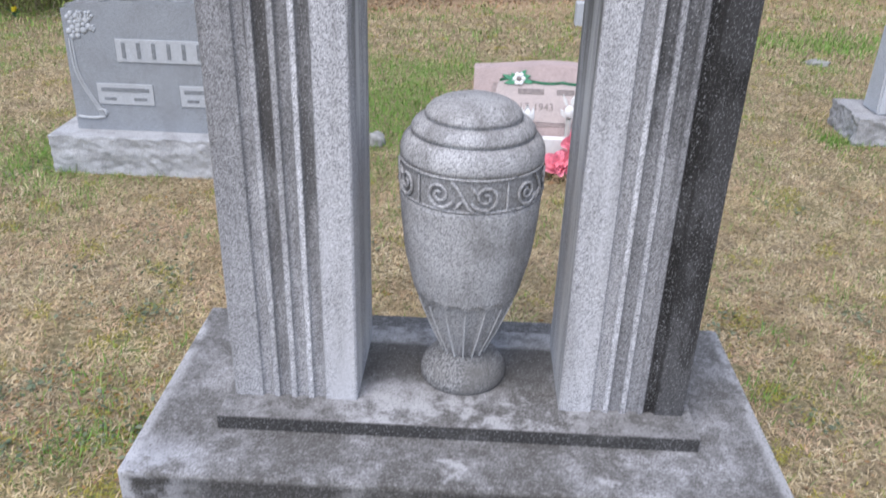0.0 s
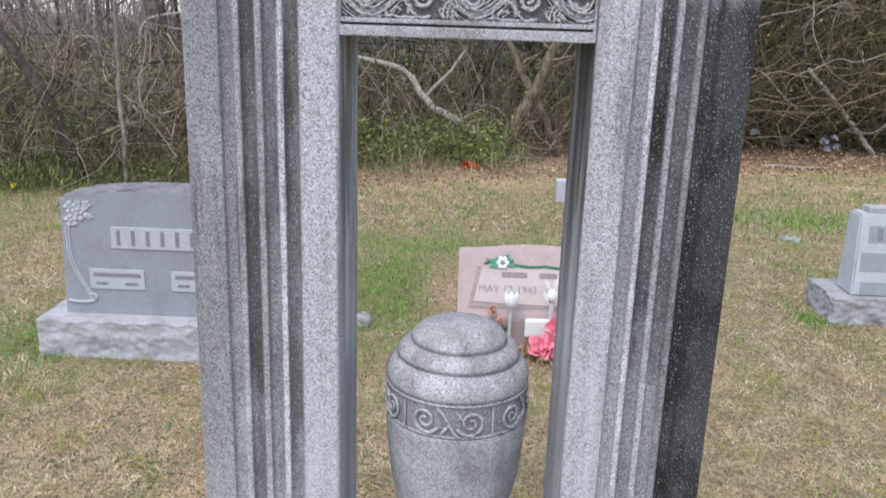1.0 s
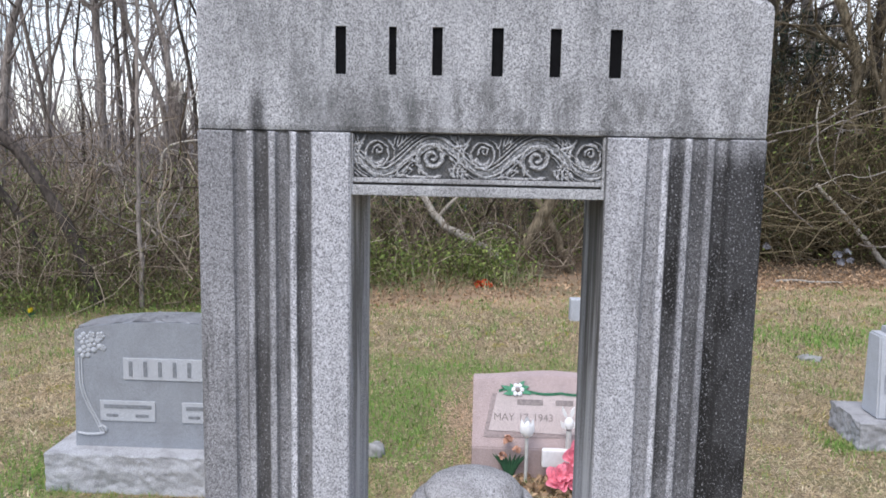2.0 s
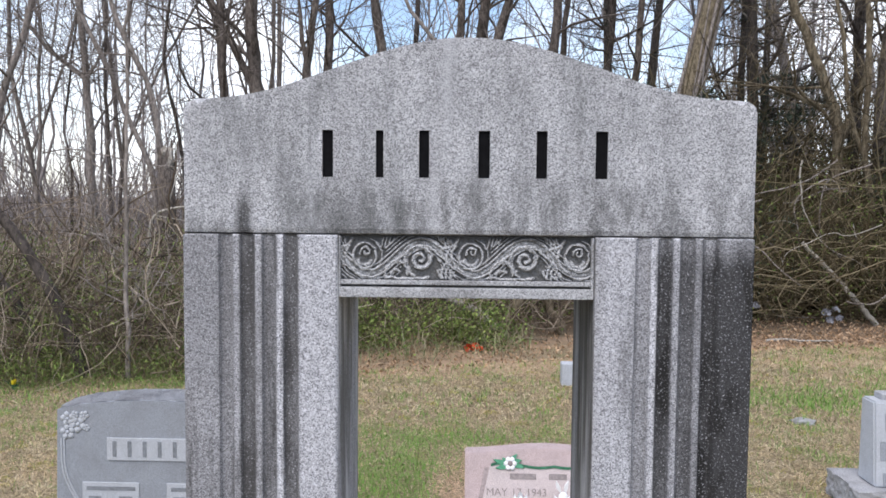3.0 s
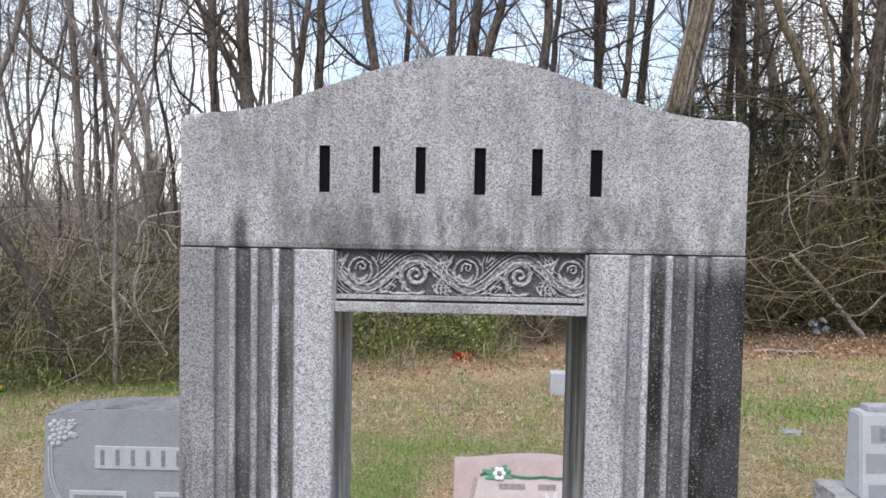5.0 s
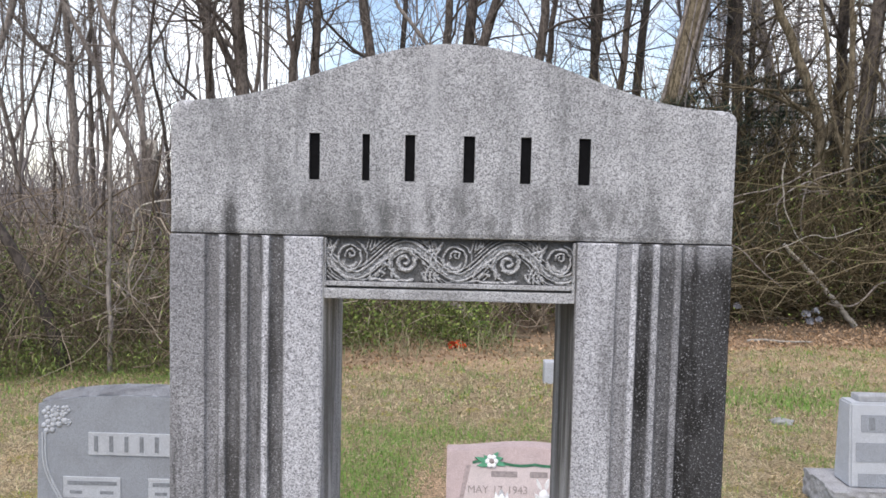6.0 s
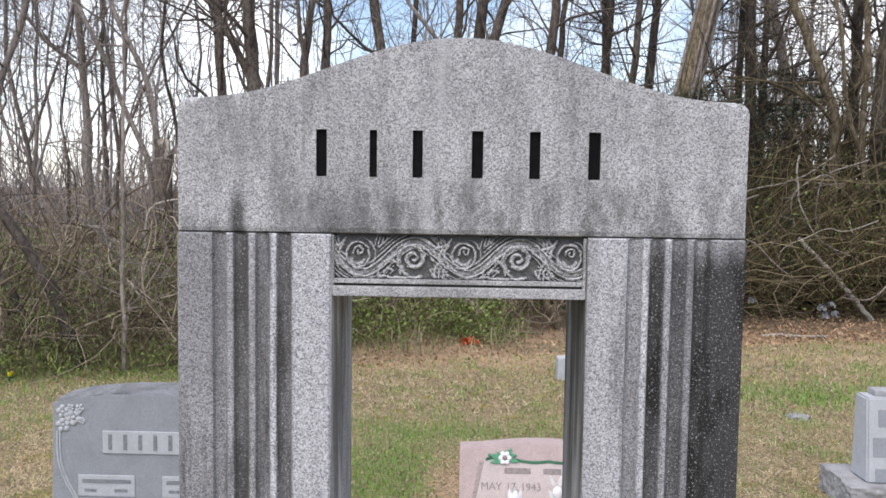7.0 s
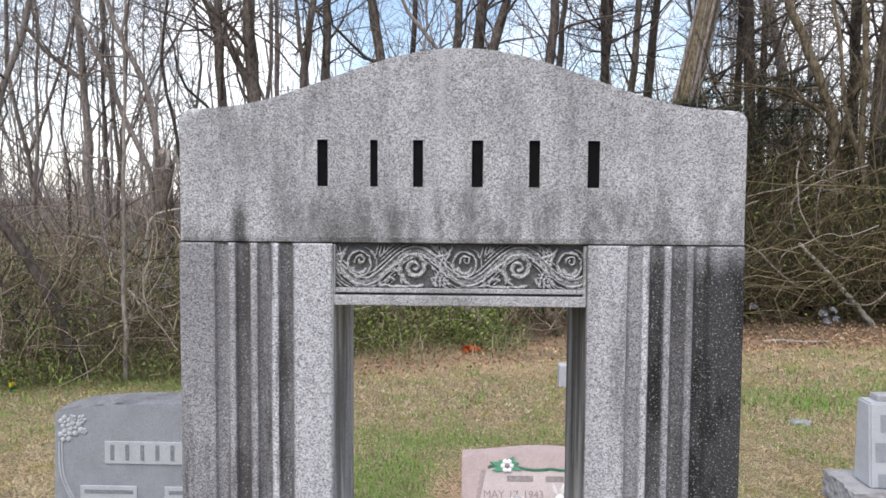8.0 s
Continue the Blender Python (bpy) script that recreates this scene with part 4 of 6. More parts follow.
    for a, b in ((0.217, 0.343), (0.404, 0.49)):
        part("inscription_bar", on_face(block(a, b, -0.0085, -0.004, 0.635 * length, 0.715 * length, 0.0)), M_TAUPE, body, "grey engraved bar")
    for word, x in (("MAY", 0.102), ("17,", 0.222), ("1943", 0.293)):
        font = bpy.data.curves.new("date", "FONT")
        font.body, font.size, font.extrude = word, 0.05, 0.0008
        temp = new("date", font)
        mesh = bpy.data.meshes.new_from_object(temp.evaluated_get(bpy.context.evaluated_depsgraph_get()))
        bpy.data.objects.remove(temp)
        mesh.transform(face @ Matrix.Translation((x, 0.40 * length, 0.0075)))
        link_mesh("engraved_word", mesh, M_TAUPE, body, "grey engraved date")


slant_marker()


def battered_headstone():
    ob = thing("headstone", "blue-grey granite headstone with sloping sides, on a rough base", "headstone", group="headstones")
    base = rough_sides(block(2.068, 3.25, 2.955, 3.33, -0.08, 0.160, 0.0), 0.012, 6.0, 0.160)
    part("base", base, M_ROUGH_BASE, ob, "grey rock-pitched granite base")
    bm = bmesh.new()
    bmesh.ops.create_cube(bm, size=1)
    for v in bm.verts:
        k = 0.032 if v.co.z > 0 else 0.0
        v.co = ((2.175 + k * 0.3) if v.co.x < 0 else (3.135 - k * 0.3), (3.012 + k * 1.9) if v.co.y < 0 else (3.20 + k * 0.3), 0.61 if v.co.z > 0 else 0.159)
    bmesh.ops.bevel(bm, geom=bm.edges[:], offset=0.01, segments=2, affect="EDGES")
    die = part("die", bm, M_BLUE_PALE, ob)
    part("cap", block(2.24, 3.07, 3.10, 3.19, 0.608, 0.645, 0.008), M_ROCK_PITCH, ob, "pale raised cap")

    def on_front(x0, x1, z0, z1, out, name, material, label):
        bm = block(x0, x1, -out, 0.006, z0, z1, 0.0)
        for v in bm.verts:
            v.co.y += 3.012 + 0.0608 * (v.co.z - 0.159) / 0.451
        return part(name, bm, material, die, label)

    on_front(2.24, 3.07, 0.455, 0.548, 0.002, "name_panel", M_BLUE, "darker polished panel")
    on_front(2.21, 2.62, 0.298, 0.40, 0.002, "tablet", M_BLUE, "darker polished tablet")
    on_front(2.69, 3.10, 0.298, 0.40, 0.002, "tablet", M_BLUE, "darker polished tablet")
    on_front(2.22, 3.09, 0.168, 0.237, 0.002, "foot_band", M_BLUE, "darker polished band")
    for k in range(6):
        on_front(2.285 + 0.13 * k, 2.315 + 0.13 * k, 0.468, 0.535, 0.004, "inscription_bar", M_SLATE, "dark bar")


battered_headstone()


def small_headstone():
    x, y = 0.92, 5.93
    z = float(ground_z(x, y))
    ob = thing("headstone", "small pale grey headstone low in the grass", "headstone", group="headstones")
    part("die", block(x - 0.06, x + 0.36, y, y + 0.13, z - 0.03, z + 0.20, 0.012), M_BLUE_PALE, ob)


small_headstone()


def lump(cx, cy, cz, sx, sy, sz, seed, amount=0.25, sub=3):
    bm = bmesh.new()
    bmesh.ops.create_icosphere(bm, subdivisions=sub, radius=1)
    for v in bm.verts:
        q = 1 + amount * noise.noise(v.co * 1.6 + Vector((seed, seed * 2, 0)))
        v.co = Vector((cx + sx * v.co.x * q, cy + sy * v.co.y * q, cz + sz * v.co.z * q))
    return bm


tagged(part("stone", lump(2.57, 4.87, 0.006, 0.085, 0.08, 0.026, 4, 0.4), M_ROCK, None, "", True), "flat pale grey stone lying in the lawn", "stone")
tagged(part("stone", lump(-0.49, 2.68, 0.015, 0.05, 0.05, 0.055, 9, 0.4), M_ROCK, None, "", True), "small pale blue-grey stone at the green grass", "stone")


# ---- grave flowers ----
def petals(cx, cy, cz, r, count, seed):
    """A loose ball of ruffled cloth petals."""
    rng = random.Random(seed)
    bm = bmesh.new()
    for _ in range(count):
        a, e = rng.uniform(0, 2 * math.pi), rng.uniform(-0.3, 1.4)
        d = Vector((math.cos(a) * math.cos(e), math.sin(a) * math.cos(e), math.sin(e)))
        rot = d.to_track_quat("Z", "Y").to_matrix().to_4x4() @ Matrix.Rotation(rng.uniform(0, 6), 4, "Z") @ Matrix.Rotation(rng.uniform(-0.6, 0.6), 4, "X")
        m = Matrix.Translation(Vector((cx, cy, cz)) + d * r * rng.uniform(0.55, 0.9)) @ rot
        ring = [bm.verts.new(m @ Vector((r * 0.5 * math.cos(t) * (1 + 0.2 * math.cos(3 * t)), r * 0.5 * math.sin(t), r * 0.14 * math.cos(2 * t)))) for t in [k * math.pi / 4 for k in range(8)]]
        c = bm.verts.new(m @ Vector((0, 0, -r * 0.12)))
        for k in range(8):
            bm.faces.new((c, ring[k], ring[(k + 1) % 8]))
    return bm


def tulip(x, y, z, height, lean=0.0):
    ob = thing("garden_stake", "white plastic tulip on a pale stake beside the rose marker", "grave ornament", group="grave ornaments")
    tube_part("stake", [(x, y, z - 0.02), (x + lean * 0.5, y, z + height * 0.4), (x + lean, y, z + height * 0.75)], 0.009, M_STAKE, ob)
    zz = z + height * 0.72
    cup = lathe([(0.008, 0.0), (0.024, 0.012), (0.032, 0.035), (0.031, 0.06), (0.025, 0.08)], 24, lambda a, q: 0.003 * math.cos(4 * a))
    for v in cup.verts:
        if v.co.z > 0.075:
            v.co.z += 0.014 * math.cos(4 * math.atan2(v.co.y, v.co.x))
    bmesh.ops.translate(cup, verts=cup.verts, vec=(x + lean, y, zz))
    part("cup", cup, M_WHITE, ob, "", True)


def winged_stake(x, y, z, height):
    ob = thing("garden_stake", "white winged ornament on a grey stake beside the rose marker", "grave ornament", group="grave ornaments")
    tube_part("stake", [(x, y, z - 0.02), (x, y, z + height * 0.4), (x, y, z + height * 0.78)], 0.014, M_STAKE, ob)
    part("body", lump(x, y, z + height * 0.88, 0.024, 0.02, 0.034, 3, 0.12, 2), M_WHITE, ob, "", True)
    for s, low, tip, wide, tilt in ((-1, 0.97, 0.062, 0.011, 24), (1, 0.97, 0.058, 0.012, 12), (-1, 0.80, 0.052, 0.014, 38), (1, 0.80, 0.052, 0.014, 38)):
        out = leaf_outline(x + s * 0.010, z + height * low, tip, wide, math.radians(90 - s * tilt))
        part("wing", prism(out, y - 0.006, y + 0.004, 0.001), M_WHITE, ob)


def ruffled_bloom(x, y, z, r, seed):
    """Three nested, wavy cups of cloth petals that look up and forward."""
    pieces = []
    for k, size in enumerate((1.0, 0.72, 0.42)):
        turn = seed * 1.7 + k * 0.9
        rings, count = 6, 40
        v = []
        for i in range(rings):
            t = i / (rings - 1)
            for j in range(count):
                a = 2 * math.pi * j / count
                wave = math.cos(5 * a + turn)
                rad = r * size * (0.12 + 0.88 * t ** 0.8) * (1 + 0.16 * t * wave + 0.05 * math.sin(9 * a + turn))
                v.append((rad * math.cos(a), rad * math.sin(a), r * (0.12 * k + 0.55 * t ** 1.6 * (1.15 - 0.3 * size) + 0.10 * t * math.sin(7 * a + turn * 2))))
        v = np.array(v) @ np.array(Matrix.Rotation(radians(42 + 9 * (seed % 3)), 3, "X").transposed())
        i, j = np.meshgrid(np.arange(rings - 1), np.arange(count), indexing="ij")
        n = (j + 1) % count
        f = np.stack([i * count + j, i * count + n, (i + 1) * count + n, (i + 1) * count + j], -1).reshape(-1, 4)
        pieces.append((v + np.array([x, y, z]), f))
    return gather(pieces)


gz = float(ground_z(0.3, 2.45))
tulip(0.262, 2.42, gz, 0.30)
winged_stake(0.46, 2.43, gz, 0.325)
plaque = thing("grave_plaque", "white rounded plastic plaque on short stakes before the rose marker", "plaque", group="grave ornaments")
part("plate", block(0.335, 0.585, 2.40, 2.435, gz + 0.075, gz + 0.165, 0.012, 3), M_WHITE, plaque)
for x in (0.375, 0.545):
    tube_part("stake", [(x, 2.417, gz - 0.02), (x, 2.417, gz + 0.04), (x, 2.417, gz + 0.085)], 0.006, M_STAKE, plaque)
posy = thing("bouquet", "hot pink artificial flowers lying by the white plaque", "artificial flowers", group="grave ornaments")
for k, (x, y, z, r) in enumerate(((0.405, 2.29, 0.065, 0.062), (0.465, 2.31, 0.075, 0.06), (0.50, 2.35, 0.15, 0.068), (0.55, 2.34, 0.09, 0.06))):
    quads("bloom", *ruffled_bloom(x, y, gz + z, r, k), M_PINK_CLOTH, posy, "", True)
for k in range(5):
    x = 0.36 + 0.05 * k
    tube_part("stalk", [(x, 2.30, gz - 0.01), (x + 0.01, 2.30, gz + 0.03), (x + 0.015, 2.31, gz + 0.07)], 0.004, M_LEAF, posy)
peach = thing("bouquet", "peach artificial flowers with dark leaves before the rose marker", "artificial flowers", group="grave ornaments")
for k, (x, y, z, r) in enumerate(((0.175, 2.44, 0.19, 0.026), (0.215, 2.42, 0.15, 0.022), (0.15, 2.42, 0.12, 0.02))):
    part("bloom", petals(x, y, gz + z, r, 18, 20 + k), M_PEACH, peach, "", True)
for k in range(9):
    a = -1.2 + 0.3 * k
    tube_part("leaf", [(0.185, 2.44, gz - 0.01), (0.185 + 0.04 * math.sin(a), 2.43, gz + 0.08), (0.185 + 0.09 * math.sin(a), 2.42, gz + 0.13)], [0.006, 0.010, 0.001], M_LEAF, peach, "", 4)
red = thing("cloth_bundle", "orange-red cloth flowers dropped at the wood's edge", "artificial flowers")
rz = float(ground_z(0.07, 7.55))
for k, (dx, dz, r) in enumerate(((-0.035, 0.035, 0.045), (0.03, 0.045, 0.05), (0.075, 0.03, 0.03))):
    part("bloom", petals(0.07 + dx * 1.15, 7.55, rz + dz, r * 1.12, 24, 40 + k), M_ORANGE_CLOTH, red, "", True)
white_bundle = thing("cloth_bundle", "grey-white discarded flowers in the brush", "artificial flowers")
for k, (dx, dz, r) in enumerate(((-0.07, 0.20, 0.055), (0.05, 0.24, 0.055), (0.10, 0.13, 0.05), (-0.01, 0.10, 0.055))):
    part("bloom", petals(4.86 + dx, 9.6, float(ground_z(4.86, 9.6)) + dz, r, 22, 60 + k), M_FADED, white_bundle, "", True)
scrap = part("litter", petals(3.72, 9.2, float(ground_z(3.72, 9.2)) + 0.34, 0.05, 22, 77), M_FADED, None, "", True)
tagged(scrap, "white scrap caught in the brush", "litter")
daffodil = thing("daffodil", "yellow daffodil in the grass at the wood's edge", "flower")
dz = float(ground_z(-3.88, 5.5))
part("bloom", petals(-3.88, 5.5, dz + 0.06, 0.03, 14, 90), M_YELLOW, daffodil, "", True)
for k in range(5):
    tube_part("leaf", [(-3.88, 5.5, dz - 0.01), (-3.88 + 0.02 * (k - 2), 5.5, dz + 0.05), (-3.88 + 0.045 * (k - 2), 5.49, dz + 0.09)], [0.006, 0.006, 0.001], M_LEAF, daffodil, "", 4)


# ---- trees ----
def polyline(rng, start, direction, length, k, bend, lift=0.0):
    """A wandering line of k points."""
    p, d = np.array(start, float), np.array(direction, float)
    d /= np.linalg.norm(d)
    out = [p.copy()]
    for _ in range(k - 1):
        d = d + rng.normal(0, bend, 3) + np.array([0, 0, lift])
        d /= np.linalg.norm(d)
        p = p + d * length / (k - 1)
        out.append(p.copy())
    return np.array(out)


def branches(rng, line, radius, count, low, length, k, bend, lift, spread=1.0, thin=0.5):
    """Child lines that leave a parent line above the fraction low."""
    lines, radii = [], []
    n = len(line)
    for _ in range(count):
        t = rng.uniform(low, 0.97) * (n - 1)
        i = min(int(t), n - 2)
        p = line[i] + (line[i + 1] - line[i]) * (t - i)
        d = line[i + 1] - line[i]
        d = d / (np.linalg.norm(d) + 1e-9)
        side = rng.normal(0, 1, 3)
        side -= d * side.dot(d)
        side /= np.linalg.norm(side) + 1e-9
        r0 = float(np.interp(t, [0, n - 1], [radius[0], radius[-1]])) * thin * rng.uniform(0.6, 1.0)
        q = polyline(rng, p, d * rng.uniform(0.3, 0.9) + side * spread, length * rng.uniform(0.5, 1.2), k, bend, lift)
        lines.append(q)
        radii.append(np.linspace(r0, r0 * 0.22, k))
    return lines, radii


def bare_tree(x, y, radius, lean=(0.0, 0.0), height=11.0, seed=0, material=None, fork=0.0, limbs=14, twigs=6, low=0.12, bend=0.055, label="", vine=False, course=(), limb=()):
    rng = np.random.default_rng(seed)
    z = float(ground_z(x, y)) - 0.1
    ob = thing("tree", label or "leafless grey-brown woodland tree with fine bare twigs", "tree", group="woodland trees")
    trunk = polyline(rng, (x, y, z), (lean[0], lean[1], 1.0), height, 14, bend, 0.01)
    if course:
        pts = np.array([(x, y, z)] + [(a, y, b) for a, b in course])
        pts = np.concatenate([pts, pts[-1:] + (pts[-1] - pts[-2]) / np.linalg.norm(pts[-1] - pts[-2]) * 2.5])
        far = np.concatenate([[0], np.cumsum(np.linalg.norm(np.diff(pts, axis=0), axis=1))])
        trunk = np.stack([np.interp(np.linspace(0, far[-1], 26), far, pts[:, k]) for k in range(3)], -1)
        trunk[1:-1] = (trunk[:-2] + 2 * trunk[1:-1] + trunk[2:]) / 4
        trunk[1:] += rng.normal(0, 0.012, trunk[1:].shape)
    taper = np.linspace(1.0, 0.35, len(trunk)) * radius
    taper[0] *= 1.35
    main = [(trunk, taper)]
    if fork:
        i = max(1, int(14 * fork / height))
        d = np.array([rng.choice([-1, 1]) * 0.45, rng.uniform(-0.2, 0.2), 1.0])
        second = polyline(rng, trunk[i], d, height * 0.75, 14, bend, 0.02)
        main.append((second, np.linspace(0.72, 0.25, 14) * taper[i]))
    v, f = tubes([m[0] for m in main], [m[1] for m in main], 12)
    wob = np.random.default_rng(seed + 1).normal(0, radius * 0.035, v.shape)
    quads("trunk", v + wob, f, material or M_BARK, ob, "", True)
    groups = {7: ([], []), 5: ([], []), 4: ([], [])}
    for line, rad in main:
        a, b = branches(rng, line, rad, limbs, low, height * 0.24, 7, 0.2, 0.06, 1.0, 0.33)
        groups[7][0].extend(a), groups[7][1].extend(b)
    if limb:
        line = np.array([(a, y, b) for a, b in limb])
        t = np.linspace(0, len(line) - 1, 7)
        groups[7][0].append(np.stack([np.interp(t, np.arange(len(line)), line[:, k]) for k in range(3)], -1))
        groups[7][1].append(np.linspace(radius * 0.6, radius * 0.25, 7))
    for line, rad in zip(*groups[7]):
        a, b = branches(rng, line, rad, twigs, 0.15, height * 0.11, 5, 0.24, 0.05, 1.0, 0.55)
        groups[5][0].extend(a), groups[5][1].extend(b)
    for line, rad in zip(*groups[5]):
        a, b = branches(rng, line, rad, 4, 0.2, height * 0.05, 4, 0.22, 0.03, 1.0, 0.6)
        groups[4][0].extend(a), groups[4][1].extend(b)
    pieces = [tubes(groups[7][0], np.maximum(groups[7][1], 0.006), 6), tubes(groups[5][0], np.maximum(groups[5][1], 0.004), 4), tubes(groups[4][0], np.maximum(groups[4][1], 0.0028), 3)]
    v, f = gather(pieces)
    tagged(quads("crown", v, f, material or M_BARK, ob, "", True), kind="stuff")
    if vine:
        for s in range(9):
            pts, r0 = [], rng.uniform(0.012, 0.036)
            ph, tw = rng.uniform(0, 6.28), rng.uniform(-0.25, 0.25)
            for i in range(40):
                t = i / 39 * 9
                c = trunk[min(int(t), 12)] + (trunk[min(int(t), 12) + 1] - trunk[min(int(t), 12)]) * (t - int(t))
                rr = float(np.interp(t, np.arange(14), taper)) + r0 * 0.6
                pts.append(c + rr * np.array([math.cos(ph + tw * t * 2.2), math.sin(ph + tw * t * 2.2), 0]))
            tube_part("vine", pts, r0, M_BARK_GREY, ob, "thick climbing vine")
    return ob


def evergreen(x, y, height, spread, seed):
    """A ragged conifer: whorls of drooping branches with flat sprays of needles."""
    rng = np.random.default_rng(seed)
    z = float(ground_z(x, y)) - 0.1
    ob = thing("conifer", "dark green ragged conifer among bare trees", "tree", group="woodland conifers")
    trunk = polyline(rng, (x, y, z), (0.02, 0, 1), height, 10, 0.02)
    v, f = tubes([trunk], [np.linspace(0.012, 0.003, 10) * height], 9)
    quads("trunk", v, f, M_BARK_DARK, ob, "", True)
    lines, radii, leaf = [], [], []
    for _ in range(70):
        t = rng.uniform(0.12, 0.98)
        p = trunk[min(int(t * 9), 8)]
        p = np.array([p[0], p[1], z + t * height])
        a = rng.uniform(0, 6.28)
        q = polyline(rng, p, (math.cos(a), math.sin(a), 0.15), spread * (1.15 - t) * rng.uniform(0.5, 1.1) + 0.3, 7, 0.07, -0.05)
        lines.append(q)
        radii.append(np.linspace(0.018, 0.004, 7))
        for i in range(2, 7):
            leaf.append(q[i] + rng.normal(0, 0.10, (26, 3)) * np.array([1, 1, 0.45]))
    v, f = tubes(lines, radii, 4)
    tagged(quads("bough_mass", v, f, M_BARK_DARK, ob), kind="stuff")
    c = np.concatenate(leaf)
    v, f = blades(rng, c, 0.13, 0.012, -0.5, 0.9)
    tagged(quads("needles", v, f, M_NEEDLE, ob, "dark green needle sprays"), kind="stuff")


def blades(rng, c, length, width, low, high):
    """One slim triangle for each centre, at an elevation between low and high radians."""
    n = len(c)
    a, e = rng.uniform(0, 2 * np.pi, n), rng.uniform(low, high, n)
    ln, wd = length * rng.uniform(0.5, 1.3, n), width * rng.uniform(0.6, 1.4, n)
    d = np.stack([np.cos(a) * np.cos(e), np.sin(a) * np.cos(e), np.sin(e)], -1)
    s = np.stack([-np.sin(a), np.cos(a), rng.uniform(-0.5, 0.5, n)], -1)
    s /= np.linalg.norm(s, axis=1, keepdims=True)
    v = np.stack([c - s * wd[:, None] / 2, c + s * wd[:, None] / 2, c + d * ln[:, None]], 1).reshape(-1, 3)
    return v, np.arange(3 * n).reshape(-1, 3)


def bent_blades(rng, c, length, width, low, high):
    """Blades that arch over, widest at the bend."""
    n = len(c)
    a, e = rng.uniform(0, 2 * np.pi, n), rng.uniform(low, high, n)
    ln, wd = length * rng.uniform(0.5, 1.4, n), width * rng.uniform(0.6, 1.4, n)
    h = np.stack([np.cos(a), np.sin(a), np.zeros(n)], -1)
    up = np.array([0, 0, 1.0])
    s = np.stack([-np.sin(a), np.cos(a), np.zeros(n)], -1) * wd[:, None] / 2
    e2 = e - rng.uniform(0.3, 1.0, n)
    m = c + (h * np.cos(e)[:, None] + up * np.sin(e)[:, None]) * ln[:, None] * 0.5
    tip = m + (h * np.cos(e2)[:, None] + up * np.sin(e2)[:, None]) * ln[:, None] * 0.5
    tip[:, 2] = np.maximum(tip[:, 2], c[:, 2] + 0.002)
    v = np.stack([c, m + s, tip, m - s], 1).reshape(-1, 3)
    b = np.arange(n)[:, None] * 4
    f = np.concatenate([b + np.array([[0, 1, 3]]), b + np.array([[3, 1, 2]])])
    return v, f


def leaves(rng, c, size):
    """A folded four-point leaf for each centre."""
    n = len(c)
    d, s = rng.normal(0, 1, (n, 3)), rng.normal(0, 1, (n, 3))
    d /= np.linalg.norm(d, axis=1, keepdims=True)
    s -= d * (s * d).sum(1, keepdims=True)
    s /= np.linalg.norm(s, axis=1, keepdims=True)
    up = np.cross(d, s)
    z = size * rng.uniform(0.6, 1.4, n)[:, None]
    v = np.stack([c - d * z * 0.5, c + s * z * 0.26 + up * z * 0.1, c + d * z * 0.5, c - s * z * 0.26 + up * z * 0.1], 1).reshape(-1, 3)
    b = np.arange(n)[:, None] * 4
    return v, np.concatenate([b + np.array([[0, 1, 2]]), b + np.array([[0, 2, 3]])])


# trees of the wood's edge, from one end to the other
PALE, DARK = M_BARK_PALE, M_BARK_DARK
GREY = M_BARK_GREY
bare_tree(-6.44, 12.5, 0.088, seed=61, material=GREY, limbs=9, twigs=8, low=0.35, label="grey bare tree forking above the brush", course=[(-6.46, 2.12), (-6.49, 3.08), (-6.5, 3.70), (-6.59, 4.40), (-6.61, 5.33)], limb=[(-6.5, 3.65), (-6.81, 3.88), (-7.17, 4.16), (-7.45, 4.53), (-7.74, 4.76)])
bare_tree(-4.77, 11.8, 0.055, seed=62, material=GREY, limbs=6, twigs=7, low=0.35, label="crooked bare tree leaning over the brush", course=[(-5.14, 2.04), (-5.27, 2.53), (-5.56, 2.98), (-5.67, 3.47), (-5.98, 4.05), (-6.25, 4.62), (-6.42, 5.06)])
bare_tree(-4.84, 11.6, 0.062, seed=63, material=GREY, limbs=7, twigs=7, low=0.35, label="crooked grey bare tree with a dog-legged trunk", course=[(-4.87, 2.13), (-4.93, 2.66), (-5.0, 3.19), (-5.07, 3.50), (-5.28, 3.79), (-5.42, 4.07), (-5.57, 4.46), (-5.71, 4.93)])
bare_tree(-7.47, 11.0, 0.075, seed=64, material=GREY, limbs=8, twigs=8, low=0.35, label="curving grey bare tree at the wood's edge", course=[(-7.22, 2.76), (-7.08, 3.40), (-6.9, 3.70), (-6.71, 4.16), (-6.62, 4.58), (-6.56, 4.95)])
bare_tree(-5.05, 13.5, 0.04, seed=65, material=DARK, limbs=8, twigs=6, low=0.35, label="thin dark wavy bare tree", course=[(-5.24, 2.78), (-5.4, 3.23), (-5.52, 3.89), (-5.56, 4.39), (-5.43, 5.09), (-5.36, 5.59)])
bare_tree(-7.56, 14.0, 0.035, seed=66, material=DARK, limbs=9, twigs=6, low=0.35, label="thin dark wavy bare tree", course=[(-7.54, 2.25), (-7.68, 2.99), (-7.61, 3.51), (-7.51, 4.14)])
bare_tree(-8.27, 14.0, 0.045, seed=67, material=GREY, limbs=12, twigs=6, low=0.35, label="", course=[(-8.2, 2.13), (-8.11, 2.98), (-8.16, 3.72), (-8.05, 4.66), (-8.14, 5.49)])
